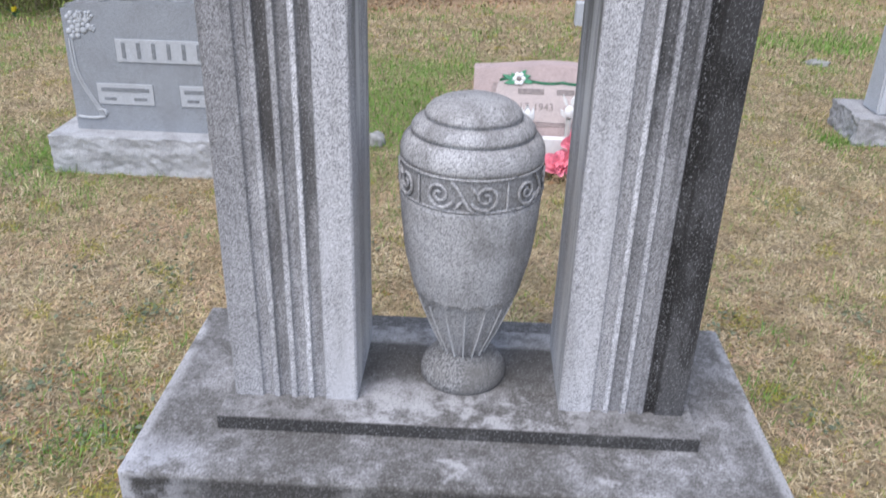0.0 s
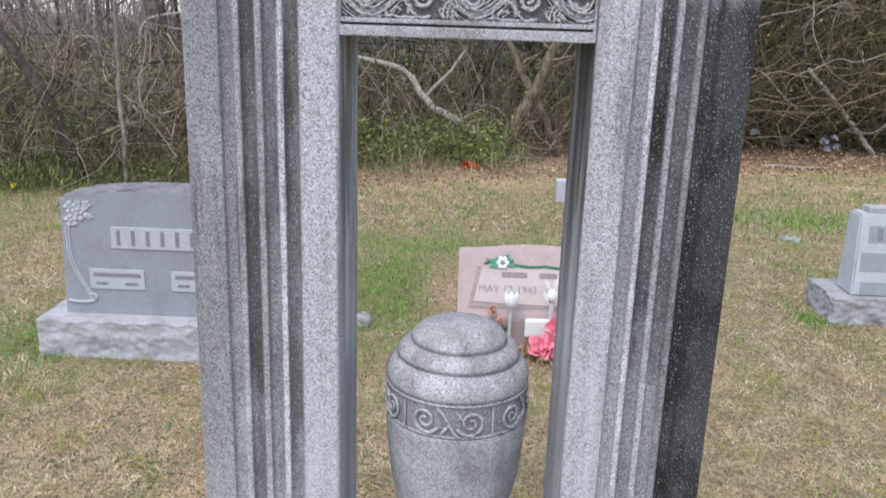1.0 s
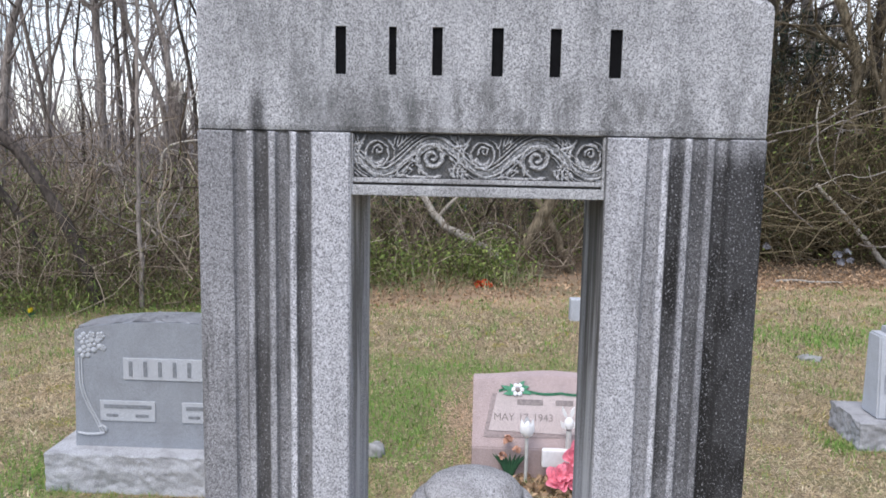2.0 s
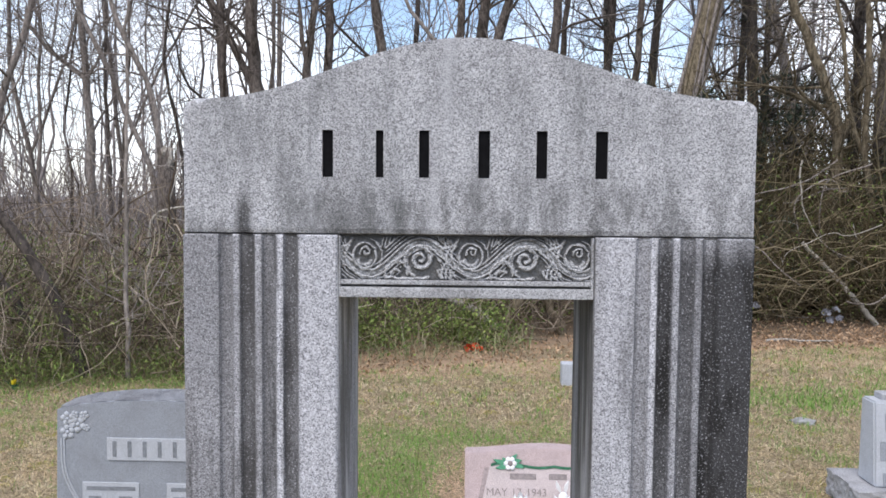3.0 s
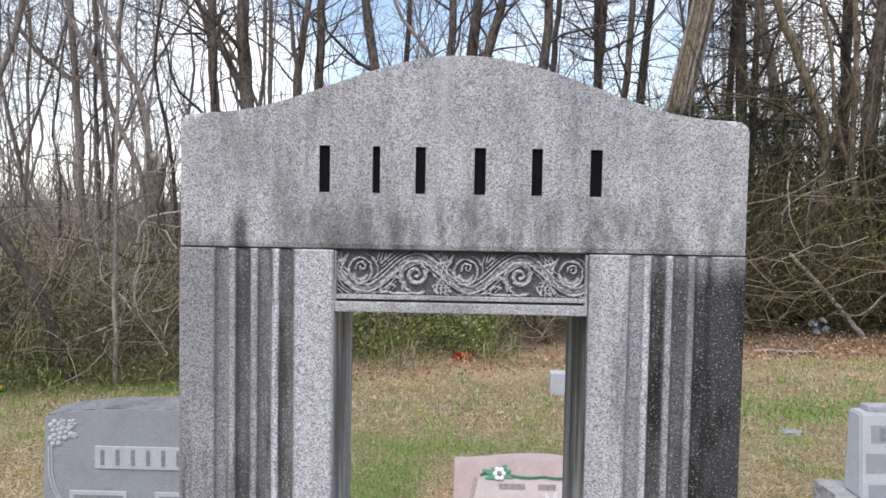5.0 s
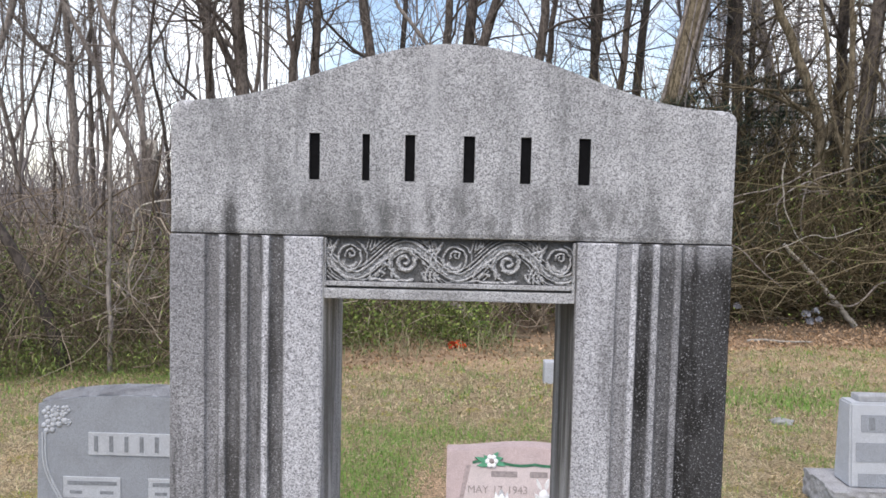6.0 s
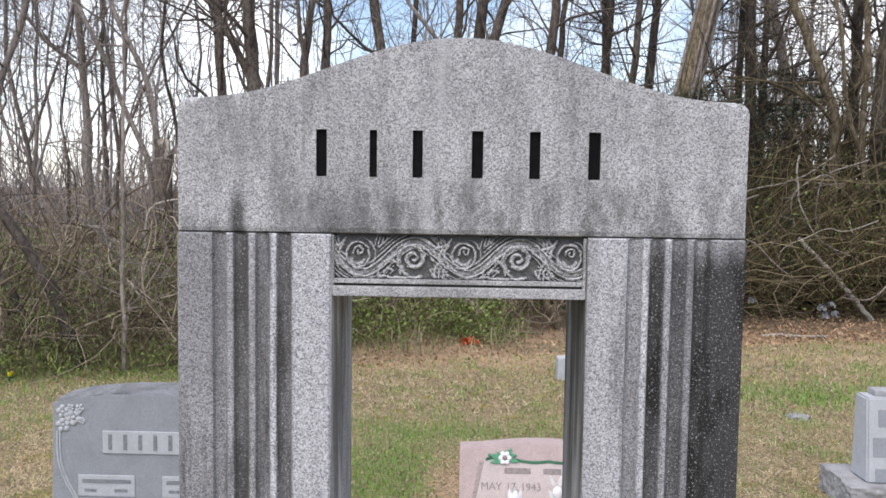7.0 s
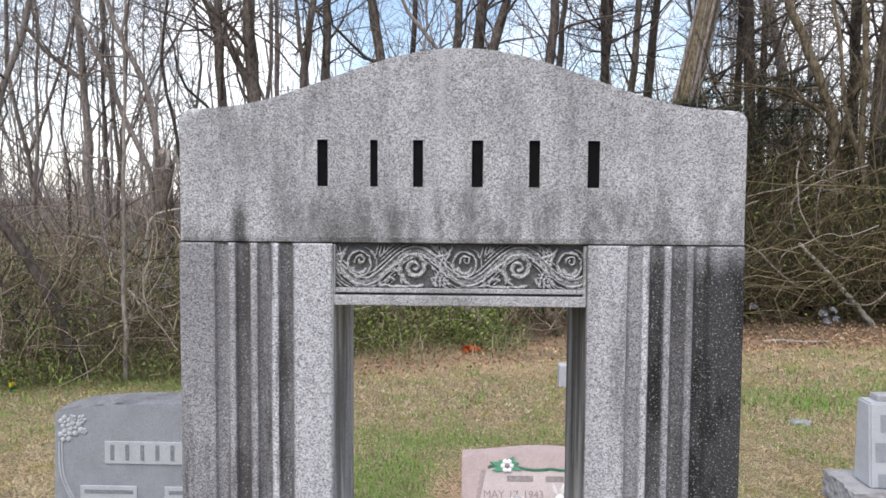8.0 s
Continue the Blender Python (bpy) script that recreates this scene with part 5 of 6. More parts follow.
bare_tree(-6.28, 13.0, 0.042, seed=68, material=None, limbs=12, twigs=6, low=0.35, label="", course=[(-6.36, 2.14), (-6.39, 3.12), (-6.44, 3.91), (-6.36, 4.68), (-6.41, 5.36)])
bare_tree(-6.22, 13.0, 0.038, seed=69, material=None, limbs=12, twigs=6, low=0.35, label="", course=[(-6.12, 2.54), (-6.02, 3.23), (-5.97, 4.11), (-6.0, 4.88), (-5.82, 5.46)])
bare_tree(-8.4, 14.5, 0.05, (0.05, 0.0), 11, 41, GREY, 3.0, 14, bend=0.09)
bare_tree(-7.0, 15.5, 0.05, (-0.08, 0.0), 11, 42, GREY, 2.5, 14, bend=0.1)
bare_tree(-4.7, 16.5, 0.06, (0.05, 0.0), 12, 45, GREY, 4.0, 14, bend=0.08)
bare_tree(7.3, 11.2, 0.05, (-0.10, 0.0), 8, 48, DARK, 2.2, 14, bend=0.11)
bare_tree(6.0, 11.0, 0.06, (0.12, 0.0), 8, 49, PALE, 2.4, 14, bend=0.1)
bare_tree(8.3, 12.0, 0.08, (0.0, 0.0), 11, 50, DARK, 3.0, 14, bend=0.08)
bare_tree(-4.26, 13.0, 0.105, seed=6, limbs=12, low=0.3, course=[(-4.28, 2.0), (-4.30, 3.33), (-4.32, 3.97), (-4.34, 4.55), (-4.35, 5.14), (-4.30, 7.5)], limb=[(-4.33, 4.40), (-4.42, 4.66), (-4.50, 4.9), (-4.58, 5.2)], label="forked dark grey-brown bare tree")
bare_tree(-3.62, 13.0, 0.150, seed=7, limbs=12, low=0.3, course=[(-3.66, 2.0), (-3.70, 3.48), (-3.78, 4.07), (-3.81, 4.65), (-3.81, 5.14), (-3.75, 8.0)], limb=[(-3.74, 3.55), (-3.90, 3.85), (-4.08, 4.2), (-4.28, 4.6), (-4.5, 5.1)], label="stout bare tree with one low forking limb")
bare_tree(-3.8, 15.0, 0.062, seed=8, material=GREY, limbs=11, low=0.3, course=[(-3.80, 2.2), (-3.79, 3.84), (-3.78, 4.73), (-3.80, 5.62), (-3.72, 8.0)])
bare_tree(-3.2, 13.5, 0.095, seed=9, limbs=11, low=0.3, course=[(-3.1, 2.2), (-2.97, 3.75), (-2.87, 4.45), (-2.76, 5.26), (-2.5, 7.5)], limb=[(-2.92, 4.1), (-3.02, 4.5), (-3.05, 5.0), (-3.1, 5.4)])
bare_tree(-2.8, 14.5, 0.118, seed=10, limbs=12, low=0.3, course=[(-2.78, 2.2), (-2.73, 4.1), (-2.68, 4.86), (-2.68, 5.5), (-2.6, 8.0)])
bare_tree(-1.35, 14.0, 0.125, seed=11, limbs=12, low=0.3, course=[(-1.45, 2.2), (-1.59, 4.34), (-1.69, 4.86), (-1.80, 5.38), (-2.1, 8.0)])
bare_tree(-1.1, 15.0, 0.075, seed=12, material=DARK, limbs=10, low=0.3, course=[(-1.08, 2.4), (-1.05, 4.68), (-1.02, 5.62), (-0.95, 8.0)])
bare_tree(0.05, 12.0, 0.048, seed=43, material=GREY, limbs=7, low=0.4, course=[(-0.1, 2.5), (-0.42, 4.1), (-0.69, 4.36), (-0.97, 4.72), (-1.11, 4.95), (-1.2, 6.0)], label="thin grey tree bending over to one side")
bare_tree(-0.25, 15.0, 0.115, seed=13, limbs=11, low=0.3, course=[(-0.22, 2.4), (-0.20, 4.72), (-0.16, 5.62), (-0.1, 8.0)])
bare_tree(0.1, 15.0, 0.155, seed=14, limbs=11, low=0.3, course=[(0.16, 2.4), (0.22, 4.69), (0.27, 5.18), (0.32, 5.62), (0.5, 8.0)])
bare_tree(0.1, 14.5, 0.130, seed=15, limbs=11, low=0.3, course=[(0.25, 2.4), (0.50, 4.59), (0.64, 5.07), (0.76, 5.5), (1.2, 8.0)])
bare_tree(1.4, 13.8, 0.120, seed=16, limbs=11, low=0.3, course=[(1.45, 2.4), (1.51, 4.31), (1.59, 4.82), (1.63, 5.33), (1.7, 8.0)])
bare_tree(1.65, 14.5, 0.078, seed=17, limbs=11, low=0.3, course=[(1.7, 2.4), (1.78, 4.44), (1.87, 5.5), (1.9, 8.0)])
bare_tree(2.4, 14.0, 0.100, seed=18, material=DARK, limbs=12, low=0.3, course=[(2.5, 2.2), (2.56, 3.94), (2.63, 4.76), (2.64, 5.38), (2.6, 8.0)])
bare_tree(2.85, 14.0, 0.088, seed=19, limbs=12, low=0.3, course=[(2.92, 2.2), (3.04, 3.78), (3.16, 4.56), (3.16, 5.38), (3.2, 8.0)])
bare_tree(2.75, 11.8, 0.205, (0.24, 0.0), 13, 20, PALE, 0, 13, low=0.3, bend=0.03, label="thick leaning tree wrapped in climbing vines", vine=True)
bare_tree(3.85, 13.0, 0.125, seed=44, material=DARK, limbs=11, low=0.3, course=[(3.88, 2.0), (3.91, 3.36), (3.99, 4.37), (4.01, 5.14), (4.0, 8.0)])
bare_tree(4.85, 12.5, 0.118, seed=21, material=DARK, limbs=13, low=0.25, course=[(4.80, 1.94), (4.75, 3.16), (4.69, 4.09), (4.66, 5.02), (4.6, 7.5)])
bare_tree(5.75, 13.0, 0.115, seed=22, material=GREY, limbs=12, low=0.3, course=[(5.63, 2.64), (5.56, 3.41), (5.33, 4.37), (5.17, 5.14), (4.8, 7.0)], label="pale grey leaning bare tree")
bare_tree(5.62, 11.5, 0.105, seed=24, material=PALE, limbs=12, low=0.3, course=[(5.65, 1.14), (5.71, 1.93), (5.72, 2.89), (5.44, 3.58), (5.2, 4.2), (4.7, 5.2)], limb=[(5.72, 2.6), (5.95, 3.1), (6.1, 3.7), (6.15, 4.6)], label="crooked tan bare tree hung with vines")
bare_tree(6.6, 13.0, 0.125, seed=23, material=DARK, limbs=13, low=0.25, course=[(6.61, 2.25), (6.66, 3.42), (6.65, 5.14), (6.6, 7.5)])
bare_tree(6.9, 12.5, 0.12, (-0.04, 0.0), 13, 26, None, 0, 13, low=0.25)
bare_tree(7.7, 13.0, 0.117, (0.03, 0.0), 13, 25, DARK, 5.0)
bare_tree(-3.07, 5.95, 0.023, seed=28, material=GREY, height=3.6, limbs=16, twigs=4, low=0.15, course=[(-3.07, 0.43), (-3.08, 0.94), (-3.08, 1.44), (-3.07, 1.92)], label="slender bare sapling at the wood's edge")
bare_tree(-3.5, 6.0, 0.060, seed=27, material=DARK, height=4.0, limbs=8, twigs=4, low=0.3, course=[(-3.60, 0.31), (-3.76, 0.69), (-3.94, 1.05), (-4.09, 1.29), (-4.24, 1.45), (-4.39, 1.62), (-4.86, 2.09)], label="dark leaning dead tree in the brush")
bare_tree(-4.0, 6.3, 0.042, seed=29, material=DARK, height=3.5, limbs=8, twigs=4, low=0.3, course=[(-4.2, 0.50), (-4.40, 0.80), (-4.58, 1.02), (-4.9, 1.45), (-5.2, 1.9)], label="dark fallen-over dead tree in the brush")
evergreen(3.0, 16.5, 11, 2.2, 31)
evergreen(4.0, 18.0, 12, 2.4, 32)
evergreen(8.3, 15.5, 11, 2.4, 33)
evergreen(6.6, 17.5, 10, 2.2, 34)
evergreen(5.4, 15.0, 9, 1.8, 35)
evergreen(9.6, 14.0, 9, 2.2, 36)
# The next three conifers are added: a dark mass for the deep wood's shade.
evergreen(-0.5, 10.3, 3.2, 1.5, 37)
evergreen(0.9, 10.8, 3.0, 1.4, 38)
evergreen(-1.8, 11.2, 2.8, 1.4, 39)
evergreen(3.7, 11.3, 3.4, 1.5, 51)
evergreen(5.1, 11.8, 3.8, 1.6, 52)
evergreen(6.7, 11.2, 3.2, 1.5, 53)
evergreen(8.4, 11.8, 3.8, 1.6, 54)


def stump(x, y, radius, height):
    ob = thing("tree_snag", "snapped-off dead trunk with a splintered pale top", "tree")
    z = float(ground_z(x, y)) - 0.1
    v, f = tubes([[(x, y, z + (height + 0.1) * i / 8) for i in range(9)]], [np.linspace(radius * 1.2, radius, 9)], 14)
    w = np.random.default_rng(5).normal(0, radius * 0.05, v.shape)
    w[-14:, 2] = np.random.default_rng(6).uniform(-0.35, 0.25, 14)
    quads("trunk", v + w, f, M_BARK, ob, "", True)
    part("splintered_top", lump(x, y, z + height - 0.05, radius * 0.95, radius * 0.95, 0.2, 3, 0.6), M_LOG, ob, "pale splintered wood")


stump(-4.78, 11.5, 0.135, 2.40)


def dead_branch(name, label, points, r0, r1, material, side=0, seed=0):
    """A bare fallen or leaning limb, with a few side shoots."""
    rng = np.random.default_rng(seed)
    pts = np.array(points, float)
    t = np.linspace(0, len(pts) - 1, 28)
    line = np.stack([np.interp(t, np.arange(len(pts)), pts[:, k]) for k in range(3)], -1)
    for _ in range(3):
        line[1:-1] = (line[:-2] + 2 * line[1:-1] + line[2:]) / 4
    line[1:-1] += rng.normal(0, r0 * 0.12, line[1:-1].shape)
    ob = thing(name, label, "branch", group="dead limbs")
    v, f = tubes([line], [np.linspace(r0, r1, 28)], 9)
    quads("limb", v, f, material, ob, "", True)
    if side:
        a, b = branches(rng, line, np.linspace(r0, r1, 28), side, 0.25, 0.9, 6, 0.25, 0.06, 1.0, 0.5)
        v, f = tubes(a, np.maximum(b, 0.006), 5)
        tagged(quads("side_shoots", v, f, material, ob, "", True), kind="stuff")


dead_branch("dead_limb", "pale crooked dead limb arching out of the brush", [(0.50, 8.4, 0.0), (0.18, 8.4, 0.30), (-0.17, 8.4, 0.47), (-0.41, 8.4, 0.59), (-0.54, 8.4, 0.74), (-0.62, 8.4, 0.93), (-0.85, 8.4, 1.06), (-1.12, 8.4, 1.11), (-1.5, 8.4, 1.15)], 0.062, 0.026, M_LOG, 0, 1)
dead_branch("dead_limb", "thin pale shoot rising from the crooked limb", [(-0.47, 8.4, 0.70), (-0.35, 8.38, 0.84), (-0.18, 8.36, 1.01), (-0.02, 8.36, 1.25)], 0.024, 0.010, M_LOG, 0, 12)
dead_branch("dead_limb", "grey arched twig in the shade of the brush", [(0.58, 8.9, 0.1), (0.55, 8.9, 0.38), (0.43, 8.9, 0.54), (0.25, 8.9, 0.59), (0.05, 8.9, 0.58)], 0.018, 0.010, M_LOG, 2, 13)
dead_branch("leaning_trunk", "pale tan leaning trunk at the wood's edge", [(0.46, 8.45, -0.02), (0.67, 8.45, 0.54), (0.83, 8.45, 0.81), (0.93, 8.45, 1.05), (1.1, 8.45, 1.5), (1.4, 8.5, 2.4)], 0.085, 0.045, PALE, 3, 2)
dead_branch("leaning_trunk", "thin tan leaning trunk behind the brush", [(1.2, 8.8, 0.0), (0.87, 8.8, 0.68), (0.68, 8.8, 0.98), (0.52, 8.8, 1.32), (0.2, 8.8, 2.1)], 0.06, 0.04, PALE, 2, 3)
dead_branch("dead_limb", "bleached straight dead limb leaning in the brush", [(5.50, 9.7, 0.03), (5.04, 9.8, 0.60), (4.56, 9.9, 1.12)], 0.040, 0.026, M_LOG, 0, 4)
dead_branch("dead_limb", "grey dead stick lying on the leaf litter", [(3.55, 8.35, 0.03), (3.75, 8.38, 0.045), (4.0, 8.32, 0.035), (4.35, 8.4, 0.03)], 0.018, 0.010, M_LOG, 0, 5)
dead_branch("dead_limb", "grey dead limb lying at the foot of the leaning trunk", [(0.12, 8.1, 0.02), (0.32, 8.12, 0.09), (0.55, 8.1, 0.07), (0.95, 8.2, 0.03)], 0.032, 0.014, PALE, 2, 6)
dead_branch("dead_limb", "arched pale sapling bent over in the brush", [(-3.7, 8.0, 0.6), (-3.68, 8.0, 1.21), (-3.65, 8.0, 1.40), (-3.54, 8.0, 1.51), (-3.2, 8.0, 1.57)], 0.022, 0.012, M_LOG, 2, 9)
dead_branch("dead_limb", "thin pale stick slanting through the brush", [(-4.35, 7.4, 0.66), (-4.14, 7.4, 0.46), (-3.84, 7.4, 0.28), (-3.6, 7.4, 0.16)], 0.014, 0.008, M_LOG, 0, 14)
dead_branch("dead_limb", "grey fallen limb tangled in the brush", [(-5.0, 7.2, 0.32), (-4.4, 7.1, 0.40), (-3.8, 7.2, 0.36)], 0.03, 0.015, M_LOG, 4, 10)


def hanging_vines():
    """Pale vines that loop and trail through the dark tangle, each a thing of its own."""
    rng = np.random.default_rng(71)
    for k in range(26):
        x, y = rng.uniform(3.3, 8.2), rng.uniform(9.2, 10.6)
        p = np.array([x, y, rng.uniform(1.1, 2.6)])
        a, pts = rng.uniform(0, 6.28), [p]
        for i in range(9):
            a += rng.normal(0.15, 0.75)
            p = p + np.array([0.20 * math.cos(a), rng.normal(0, 0.03), 0.13 * math.sin(a) - 0.085])
            pts.append(np.array([p[0], p[1], max(p[2], 0.08)]))
        r = rng.uniform(0.006, 0.014)
        dead_branch("hanging_vine", "pale looping vine hanging in the brush", pts, r, r * 0.7, M_BARK_GREY if k % 3 else M_LOG, 0, 100 + k)


hanging_vines()


# ---- brush, far wood, litter and grass ----
def brush():
    rng = np.random.default_rng(11)
    pieces = []

    def sticks(n, x0, x1, deep0, deep1, tall, r, bend=0.2, k=6, lift=0.0):
        x = rng.uniform(x0, x1, n)
        y = wood_edge(x) + rng.uniform(deep0, deep1, n)
        p = np.stack([x, y, ground_z(x, y) + rng.uniform(0, 0.35, n) * tall], -1)
        d = np.stack([rng.normal(0, 0.6, n), rng.normal(0, 0.4, n), rng.uniform(0.1, 1.2, n)], -1)
        d /= np.linalg.norm(d, axis=1, keepdims=True)
        ln = tall * rng.uniform(0.3, 1.0, n)
        path = [p]
        for _ in range(k - 1):
            d = d + rng.normal(0, bend, (n, 3)) + np.array([0, 0, lift])
            d /= np.linalg.norm(d, axis=1, keepdims=True)
            q = path[-1] + d * (ln / (k - 1))[:, None]
            q[:, 2] = np.maximum(q[:, 2], ground_z(q[:, 0], q[:, 1]) + 0.02)
            path.append(q)
        rad = (r * rng.uniform(0.4, 1.5, n))[:, None] * np.linspace(1, 0.35, k)[None]
        pieces.append(tubes(np.stack(path, 1), rad, 3))

    sticks(2100, -9.5, -1.5, 0.6, 4.5, 1.8, 0.006, 0.36, 8)
    sticks(520, -9.5, -2.0, 2.5, 6.0, 1.7, 0.006, 0.34, 8)
    sticks(1300, -8.5, -1.5, 0.2, 2.2, 1.2, 0.005, 0.34, 8)
    sticks(420, -8.0, -1.6, 0.0, 1.0, 0.9, 0.005, 0.3, 7)
    sticks(60, -8.0, -1.8, 0.4, 1.6, 2.0, 0.010, 0.24, 9)
    sticks(220, -1.8, 1.2, 0.8, 2.0, 0.9, 0.004, 0.3, 7)
    sticks(800, -1.8, 2.5, 1.3, 3.6, 1.5, 0.006)
    sticks(380, -10.5, -2.4, 4.0, 10.0, 3.0, 0.005, 0.3, 9, 0.06)
    sticks(110, -11.0, -3.0, 5.0, 11.0, 4.6, 0.007, 0.22, 10, 0.10)
    sticks(70, -8.0, -1.8, 0.9, 3.0, 2.8, 0.0085, 0.12, 12, -0.06)
    sticks(130, -8.0, -1.6, 1.0, 4.0, 2.4, 0.013, 0.22, 9)
    sticks(60, -1.6, 2.5, 1.8, 3.6, 2.2, 0.014, 0.22, 9)
    sticks(1100, -3.0, 4.0, 3.5, 8.0, 2.2, 0.007, 0.3, 8)
    v, f = gather(pieces)
    ob = quads("brush", v, f, M_TWIG)
    tagged(ob, "tangled grey-tan bare brush along the wood's edge", "brush", "", "stuff")
    pieces.clear()
    sticks(4800, 2.2, 9.5, 1.3, 4.6, 2.2, 0.007, 0.3)
    sticks(4200, 2.2, 10.5, 2.6, 7.5, 4.2, 0.010, 0.3, 8)
    sticks(260, 2.4, 9.5, 1.8, 5.0, 3.4, 0.016, 0.26, 10)
    v, f = gather(pieces)
    ob = quads("brush", v, f, M_TWIG_SHADED)
    tagged(ob, "dense brown tangle of briars and vines, darkened for shade", "brush", "", "stuff")
    cs = []

    def clump(n, x0, x1, deep0, deep1, tall, patches, size):
        cx = rng.uniform(x0, x1, patches)
        cy = wood_edge(cx) + rng.uniform(deep0, deep1, patches)
        which = rng.integers(0, patches, n)
        x = cx[which] + rng.normal(0, size, n)
        y = cy[which] + rng.normal(0, size, n)
        top = tall * rng.uniform(0.4, 1.0, patches)[which]
        cs.append(np.stack([x, y, ground_z(x, y) + top * rng.uniform(0, 1, n) ** 0.8], -1))

    clump(10000, -1.9, 0.35, 0.9, 1.9, 0.62, 80, 0.2)
    clump(7000, -2.0, 2.4, 2.0, 3.4, 1.3, 60, 0.3)
    clump(4000, -1.5, 3.2, 2.4, 4.2, 2.0, 50, 0.4)
    clump(15000, 2.6, 9.5, 1.5, 4.2, 2.4, 190, 0.5)
    low = np.concatenate(cs)
    cs.clear()
    clump(17000, -8.0, -1.4, 0.3, 3.2, 1.5, 420, 0.45)
    clump(15000, -6.0, -1.7, 0.5, 2.4, 1.35, 70, 0.24)
    clump(9000, -5.5, -1.6, 0.0, 0.9, 0.35, 130, 0.22)
    tufts = np.concatenate(cs)
    v, f = gather([leaves(rng, low, 0.04), leaves(rng, tufts[::2], 0.026), bent_blades(rng, tufts[1::2], 0.075, 0.010, -0.3, 1.4)])
    ob = quads("undergrowth", v, f, M_SHRUB)
    tagged(ob, "green honeysuckle undergrowth at the wood's edge", "undergrowth", "", "stuff")


def far_wood():
    rng = np.random.default_rng(12)
    n = 150
    x, y = rng.uniform(-36, 36, n), rng.uniform(17, 52, n)
    x[:50] = rng.uniform(5, 24, 50)
    p = np.stack([x, y, ground_z(x, y) - 0.1], -1)
    d = np.stack([rng.normal(0, 0.06, n), rng.normal(0, 0.06, n), np.ones(n)], -1)
    path, k = [p], 9
    ln = rng.uniform(9, 15, n)
    for _ in range(k - 1):
        d = d + rng.normal(0, 0.085, (n, 3))
        d /= np.linalg.norm(d, axis=1, keepdims=True)
        path.append(path[-1] + d * (ln / (k - 1))[:, None])
    trunks = np.stack(path, 1)
    rad = rng.uniform(0.03, 0.125, n)[:, None] * np.linspace(1, 0.3, k)[None]
    pieces = [tubes(trunks, rad, 6)]
    extra = 150
    x, y = rng.uniform(-30, -3, extra), rng.uniform(16, 40, extra)
    e = np.stack([x, y, ground_z(x, y) - 0.1], -1)
    lean = np.stack([rng.normal(0, 0.12, extra), np.zeros(extra), np.ones(extra)], -1)
    wander = np.cumsum(rng.normal(0, 0.12, (extra, 10, 3)) * np.array([1, 1, 0]), axis=1)
    stems = e[:, None] + lean[:, None] * (np.linspace(0, 1, 10)[None, :, None] * rng.uniform(6, 11, extra)[:, None, None]) + wander
    stems[:, 0] = e
    pieces.append(tubes(stems, rng.uniform(0.018, 0.05, extra)[:, None] * np.linspace(1, 0.4, 10)[None], 5))
    m = n * 26
    which, t = rng.integers(0, n, m), rng.uniform(0.15, 0.98, m) * (k - 1)
    i = np.minimum(t.astype(int), k - 2)
    q = trunks[which, i] + (trunks[which, i + 1] - trunks[which, i]) * (t - i)[:, None]
    d = np.stack([rng.normal(0, 1, m), rng.normal(0, 1, m), rng.uniform(0.1, 1.4, m)], -1)
    for level, (num, long, r) in enumerate(((m, 2.6, 0.02), (m * 3, 1.1, 0.009))):
        d /= np.linalg.norm(d, axis=1, keepdims=True)
        path = [q]
        ln = long * rng.uniform(0.4, 1.2, num)
        for _ in range(4):
            d = d + rng.normal(0, 0.2, (num, 3)) + np.array([0, 0, 0.06])
            d /= np.linalg.norm(d, axis=1, keepdims=True)
            path.append(path[-1] + d * (ln / 4)[:, None])
        limb = np.stack(path, 1)
        pieces.append(tubes(limb, (r * rng.uniform(0.5, 1.3, num))[:, None] * np.linspace(1, 0.3, 5)[None], 3))
        if level == 0:
            pick = rng.integers(0, m, m * 3)
            q = limb[pick, rng.integers(1, 5, m * 3)]
            d = np.stack([rng.normal(0, 1, m * 3), rng.normal(0, 1, m * 3), rng.uniform(0.0, 1.2, m * 3)], -1)
    n = 6500
    x, y = rng.uniform(-34, 34, n), rng.uniform(11, 40, n)
    p = np.stack([x, y, ground_z(x, y)], -1)
    d = np.stack([rng.normal(0, 0.5, n), rng.normal(0, 0.5, n), np.ones(n)], -1)
    d /= np.linalg.norm(d, axis=1, keepdims=True)
    path = [p]
    tall = rng.gamma(2.0, 0.2, n) + 0.15
    for _ in range(4):
        d = d + rng.normal(0, 0.2, (n, 3))
        d /= np.linalg.norm(d, axis=1, keepdims=True)
        path.append(path[-1] + d * tall[:, None] * rng.uniform(0.7, 1.3, n)[:, None])
    pieces.append(tubes(np.stack(path, 1), np.full((n, 5), 0.012), 3))
    v, f = gather(pieces)
    ob = quads("far_wood", v, f, M_FAR)
    tagged(ob, "deep leafless wood of grey-brown trunks and branches", "woods", "", "stuff")


